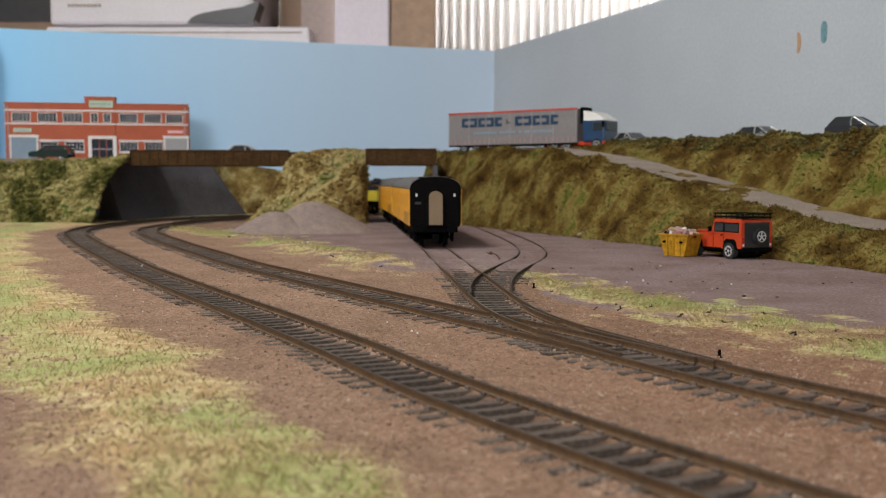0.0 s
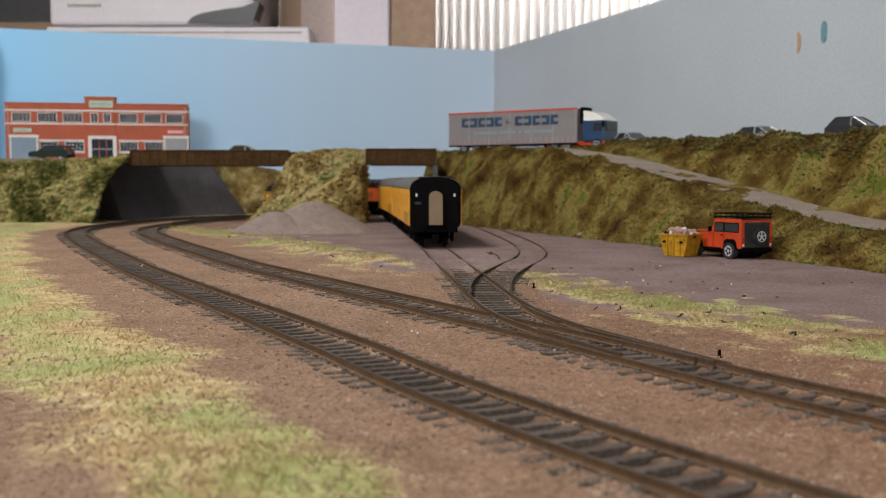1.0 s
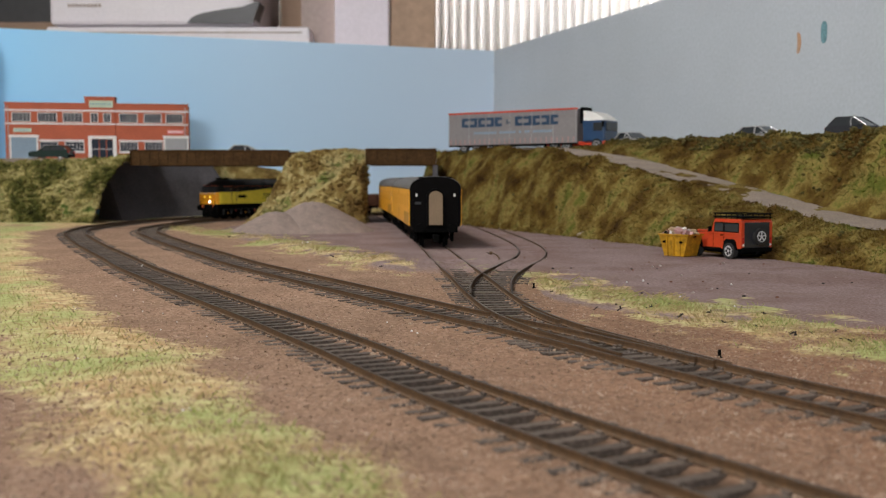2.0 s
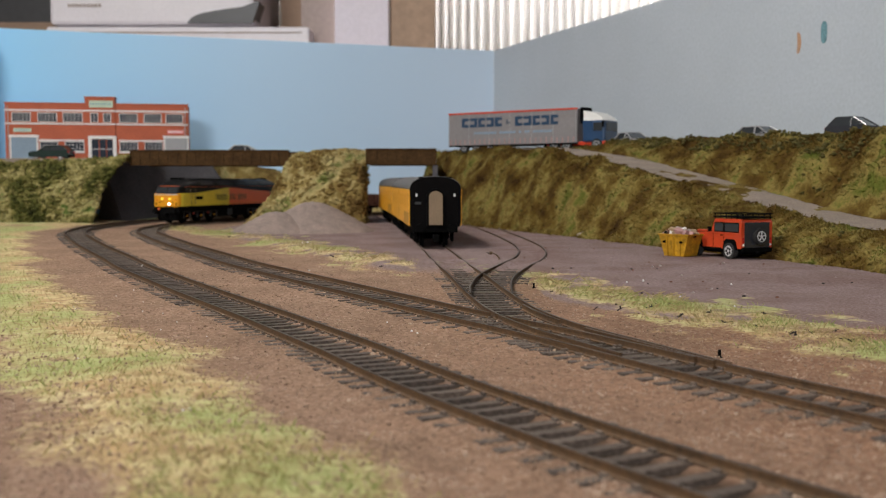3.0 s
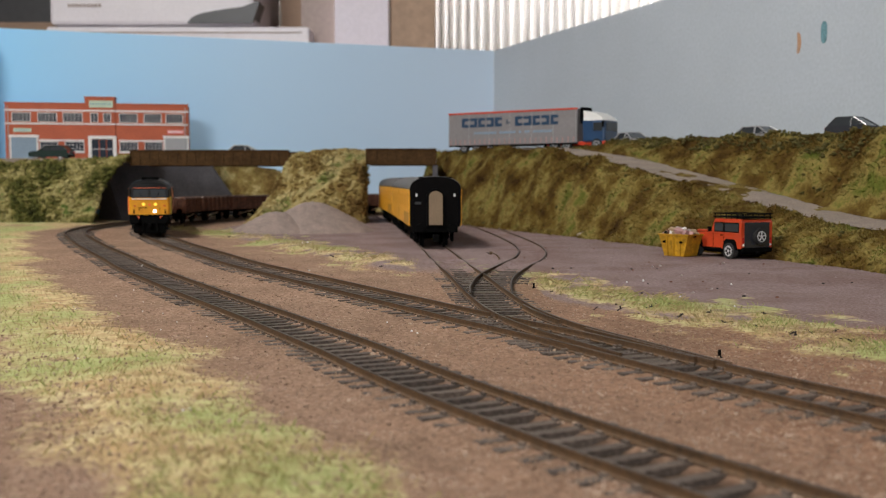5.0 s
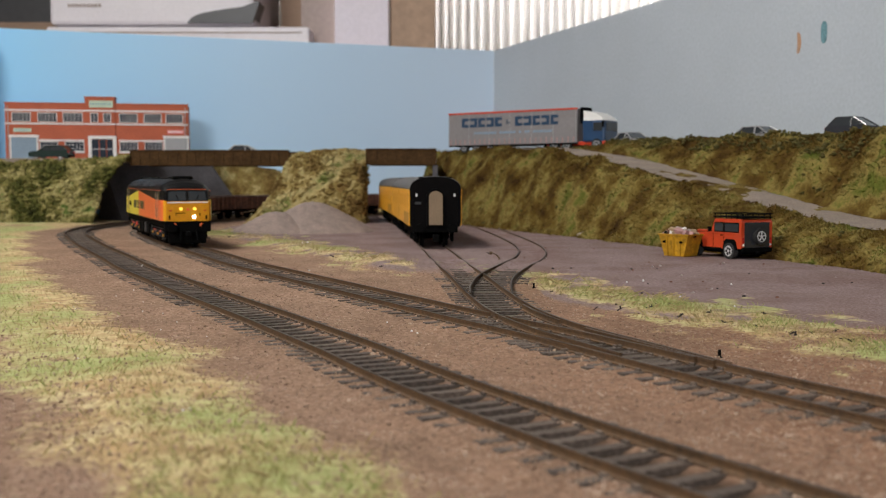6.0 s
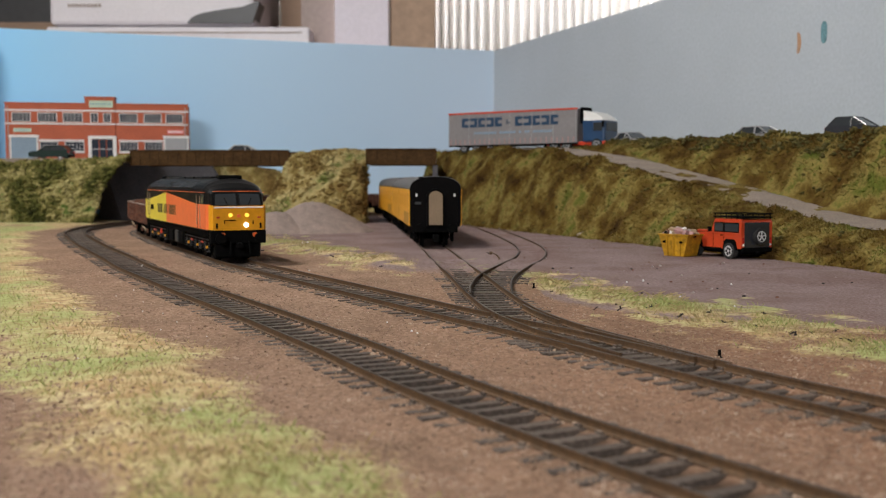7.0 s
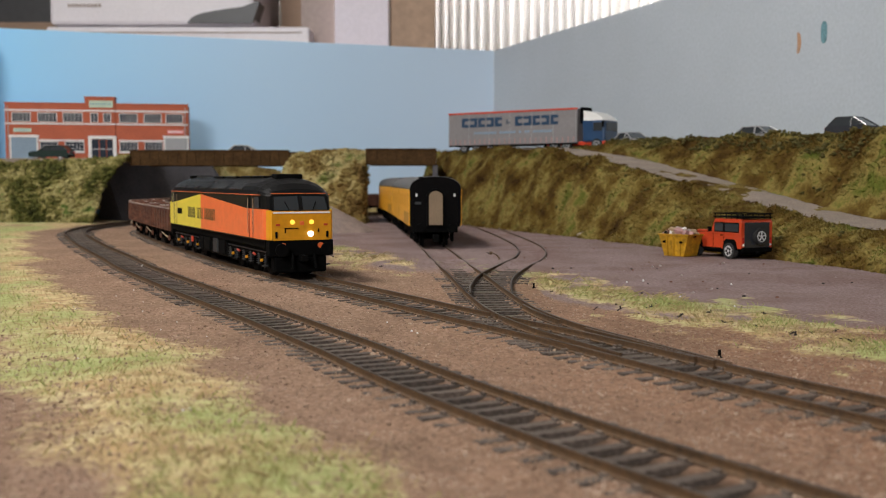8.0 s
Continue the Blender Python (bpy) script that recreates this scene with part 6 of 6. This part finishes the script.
def printer():
    t = thing("printer", at(-785, 2110, 284), "off-white desktop printer with a dark tray on the shelf", "printer")
    part("body", bm_box(0, 408, 0, 330, 77, 230, bevel=8), M_PRINTER, t)
    part("lower_tray", bm_box(-4, 520, -12, 330, 0, 72, bevel=5), M_PRINTER, t, "off-white paper tray")
    part("tray_line", bm_box(0, 505, -13.5, -8, 59, 61.5), M_GREIGE, t)
    scoop = [(275, 80), (285, 92), (305, 100), (345, 107), (385, 112), (412, 122), (420, 122), (405, 80)]
    part("output_slot", bm_prism(scoop, "y", -3.5, 60), M_PRINTDARK, t, "dark paper output slot")
    bm = bmesh.new()
    for i in range(9):
        box(bm, 38 + i * 7.5, 38 + i * 7.5 + 5.5, -1.6, 0.2, 112, 118)
    part("maker_mark", bm, M_GREIGE, t, "grey lettering bars")
    part("lid", bm_box(4, 404, 5, 325, 230, 246, bevel=6), M_PRINTER, t)
    return t


printer()


def plain_box(name, x0, x1, y0, y1, z1, mat_, label):
    b = thing(name, at((x0 + x1) / 2, (y0 + y1) / 2, 284), label, "box", "boxes on the shelf")
    w, d, h = (x1 - x0) / 2, (y1 - y0) / 2, z1 - 284
    part("carton", bm_box(-w, w, -d, d, 0, h, bevel=2), mat_, b)
    part("flap", bm_box(-w + 1, w - 1, -d + 1, -0.5, h, h + 3), mat_, b)
    part("flap", bm_box(-w + 1, w - 1, 0.5, d - 1, h, h + 3), mat_, b)
    return b


plain_box("storage_box", -352, -296, 2300, 2480, 640, M_CARDBOARD, "tall brown cardboard carton standing on the shelf")
plain_box("storage_box", -290, -218, 2160, 2420, 660, M_GREIGE, "grey-brown carton standing on the shelf")
plain_box("storage_box", -228 + 12, -108, 2105, 2140, 640, M_BOXWHITE, "pale lilac-white carton standing on the shelf")
plain_box("storage_box", -105, -16, 2120, 2300, 660, M_WOODPANEL, "beige carton standing on the shelf")
plain_box("storage_box", -1200, -800, 2420, 2650, 700, M_PRINTDARK, "large black storage carton on the shelf")
plain_box("storage_box", -1190, -812, 2300, 2400, 392, M_CARDBOARD, "low brown carton on the shelf")


# ---- grass fibres, stones and litter on the ground ----
def scatter():
    rnd = random.Random(77)
    dry, lush, straw, stones = [], [], [], []
    for i in range(110000):
        y = 125 + 1000 * rnd.random() ** 1.9
        half = 0.46 * y + 12
        x = rnd.uniform(-half, half)
        z, g, k, e, b = ground_at(x, y)
        if g > 0.12 + 1.0 * rnd.random():
            (lush if e > rnd.random() * 0.8 else dry).append((x, y, z))
            if rnd.random() < 0.02:
                straw.append((x, y, z))
        elif y < 700 and b < 0.3 and k < 0.5 and rnd.random() < 0.6:
            stones.append((x, y, z))
    for strip, count in ((STRIP_R, 15000), (STRIP_L, 9000)):
        for i in range(count):
            p = strip[rnd.randrange(len(strip))]
            x, y = float(p[0]) + rnd.gauss(0, 13), float(p[1]) + rnd.gauss(0, 15)
            z, g, k, e, b = ground_at(x, y)
            if g > 0.08 + 0.5 * rnd.random() and b < 0.1:
                (lush if e > rnd.random() * 0.9 else dry).append((x, y, z))
                if rnd.random() < 0.06:
                    straw.append((x, y, z))
    fibres("grass_fibres", dry, 1.5, M_STRAW, "short straw-coloured grass fibres", 3, 1.1, 0.09)
    fibres("green_grass_fibres", lush, 1.6, M_BLADE, "short pale green grass fibres", 4, 1.1, 0.09)
    fibres("long_straw", straw, 2.2, M_STRAW, "long bleached straw fibres lying about", 5, 3.0, 0.10)
    base = [(1, 0, 0), (-1, 0, 0), (0, 1, 0), (0, -1, 0), (0, 0, 0.8), (0, 0, -0.5)]
    tri = [(0, 2, 4), (2, 1, 4), (1, 3, 4), (3, 0, 4), (2, 0, 5), (1, 2, 5), (3, 1, 5), (0, 3, 5)]
    verts, faces = [], []
    for x, y, z in stones:
        r = 0.24 + 0.42 * rnd.random() ** 4
        rot = Euler((rnd.uniform(-1, 1), rnd.uniform(-1, 1), rnd.uniform(0, 6))).to_matrix()
        k = len(verts)
        for q in base:
            v = rot @ (Vector(q) * r * rnd.uniform(0.7, 1.2))
            verts.append(((x + v.x) * MM, (y + v.y) * MM, (z + 0.15 + v.z) * MM))
        faces += [tuple(a + k for a in f) for f in tri]
    me = bpy.data.meshes.new("loose_stones")
    me.from_pydata(verts, [], faces)
    me.materials.append(M_STONE)
    tagged(new("loose_stones", me), "fine pinkish brown ballast chips beside the rails", "ballast", kind="stuff")


scatter()


def twig(x, y, size, seed):
    rnd = random.Random(seed)
    bm = bmesh.new()
    p = Vector((0, 0, 0))
    for k in range(5):
        q = p + Vector((rnd.uniform(-0.5, 1.0), rnd.uniform(-0.6, 0.6), rnd.uniform(-0.1, 0.35))) * size
        rod(bm, p, q, 0.16 * size, 5, 0.1 * size)
        if k % 2:
            rod(bm, p, p + Vector((rnd.uniform(-1, 1), rnd.uniform(-1, 1), rnd.uniform(0.1, 0.7))) * size, 0.12 * size, 5, 0.05 * size)
        p = q if rnd.random() < 0.7 else Vector((0, 0, 0))
    tw = bm
    ob = part("twig", tw, M_TWIG, m=at(x, y, ground_at(x, y)[0] + 0.1, rnd.uniform(0, 360)))
    return tagged(ob, "small dark twig lying in the grass", "twig", "twigs in the grass")


for i, (tx, ty, ts) in enumerate([(116, 340, 2.2), (100, 370, 1.9), (103, 398, 1.7), (88, 388, 2.0), (120, 385, 1.6), (122, 345, 1.4), (80, 410, 1.8), (68, 405, 1.8), (60, 412, 1.2),
                                  (133, 352, 1.4), (92, 420, 1.5), (106, 352, 1.2), (127, 322, 1.6), (30, 700, 1.6), (-60, 560, 1.0), (-68, 665, 1.5), (-36, 600, 1.6), (-190, 930, 1.6)]):
    twig(tx, ty, ts * 1.05, i)
rt = random.Random(31)
for i in range(46):
    k = rt.uniform(0.06, 0.72)
    tp = STRIP_R[int(k * len(STRIP_R))]
    twig(float(tp[0]) + rt.uniform(-16, 16), float(tp[1]) + rt.uniform(-14, 14), rt.uniform(0.45, 1.1), 100 + i)


def point_post(x, y, label):
    bm = bm_box(-0.42, 0.42, -0.42, 0.42, -0.5, 2.3, bevel=0.12)
    box(bm, -0.8, 0.8, -0.6, 0.6, -0.5, 0.3, bevel=0.1)
    tagged(part("point_post", bm, M_BLACK, m=at(x, y, ground_at(x, y)[0])), label, "post", "posts by the turnout")


point_post(79.5, 298, "small black post beside the turnout")
point_post(42.5, 487, "small black post beside the siding")


def bent_wire():
    """A loose end of wire sticking out of the yard between the siding rails."""
    bm = bmesh.new()
    line = [(0.0, 0.0, 0), (4.0, 24.7, 1.2), (2.3, 26.4, 3.6), (0.3, 41.2, 3.7)]
    for a, b in zip(line, line[1:]):
        rod(bm, a, b, 0.45, 7)
    rod(bm, line[3], tuple(c + d for c, d in zip(line[3], (-1.6, 0.4, -0.2))), 1.0, 8)
    tagged(part("bent_wire", bm, M_RAIL, m=at(30.5, 611.1, 2.2)), "short bent wire standing in the yard", "wire")


bent_wire()


def white_crumb(x, y, r):
    bm = bmesh.new()
    r *= 0.62
    bmesh.ops.create_icosphere(bm, subdivisions=1, radius=r)
    for v in bm.verts:
        v.co *= 1 + 0.3 * noise.noise(v.co * 3)
    tagged(part("crumb", bm, M_WHITE, m=at(x, y, ground_at(x, y)[0] + r * 0.6)), "white crumb of plaster lying in the grass", "crumb", "crumbs on the ground")


def pebble(x, y, r, material, label, seed):
    bm = bmesh.new()
    bmesh.ops.create_icosphere(bm, subdivisions=2 if r > 2 else 1, radius=r)
    for v in bm.verts:
        v.co *= 1 + 0.5 * noise.noise(v.co * (1.2 / r) + Vector((seed, 0, 0)))
        v.co.z *= 0.7
    tagged(part("pebble", bm, material, m=at(x, y, ground_at(x, y)[0] + r * 0.3), smooth=r > 2), label, "pebble", "pebbles on the yard")


pebble(120.0, 894, 5.2, M_LOAD, "pinkish boulder lying at the foot of the bank", 3)
rp = random.Random(19)
for i in range(60):
    py = rp.uniform(420, 760)
    px = rp.uniform(50, 0.40 * py)
    pebble(px, py, rp.uniform(0.35, 0.95), (M_TWIG, M_LOAD, M_RUST)[i % 3], ("dark", "pale", "rusty")[i % 3] + " crumb of stone lying on the yard", i)
rc = random.Random(12)
for cx, cy, cr in [(-55.0, 224.5, 0.55), (-56.4, 224.0, 0.42), (-58.2, 230, 0.3), (-10.5, 350, 0.7), (-8.5, 346, 0.6), (-20, 372, 0.5), (100, 520, 1.1), (91, 515, 0.8), (103, 452, 0.8), (-75, 585, 0.8), (-176, 610, 1.2),
                   (118, 420, 0.7), (140, 505, 0.9), (60, 640, 0.9), (-108, 800, 1.2), (-104, 802, 1.4)] + [(rc.uniform(-150, -60), rc.uniform(240, 480), rc.uniform(0.25, 0.5)) for _ in range(22)]:
    white_crumb(cx, cy, cr)


# ---- what moves ----
# seconds, and the locomotive's centre in millimetres along the inner line
TIMETABLE = [(0, 1836), (1, 1688), (2, 1566), (3, 1447), (4, 1312), (5, 1164), (6, 1003), (7, 852), (8, 737)]


def motions():
    """The train runs round the loop towards the camera; its wheels turn as it goes."""
    ts = [i / 10 for i in range(81)]
    tt = np.array(TIMETABLE)
    for ob, wheels, back, half, r in TRAIN:
        s = [float(np.polyval(np.polyfit(tt[:, 0], tt[:, 1], 4), t)) + back for t in ts]
        walk(ob, [(t, pose_on(PATH_B, q, half)) for t, q in zip(ts, s)])
        for w in wheels:
            base = w.matrix_basis.copy()
            fine = [i / 15 for i in range(121)]
            walk(w, [(t, base @ Matrix.Rotation(-(float(np.interp(t, ts, s)) - s[0]) / r, 4, "Y")) for t in fine])


motions()
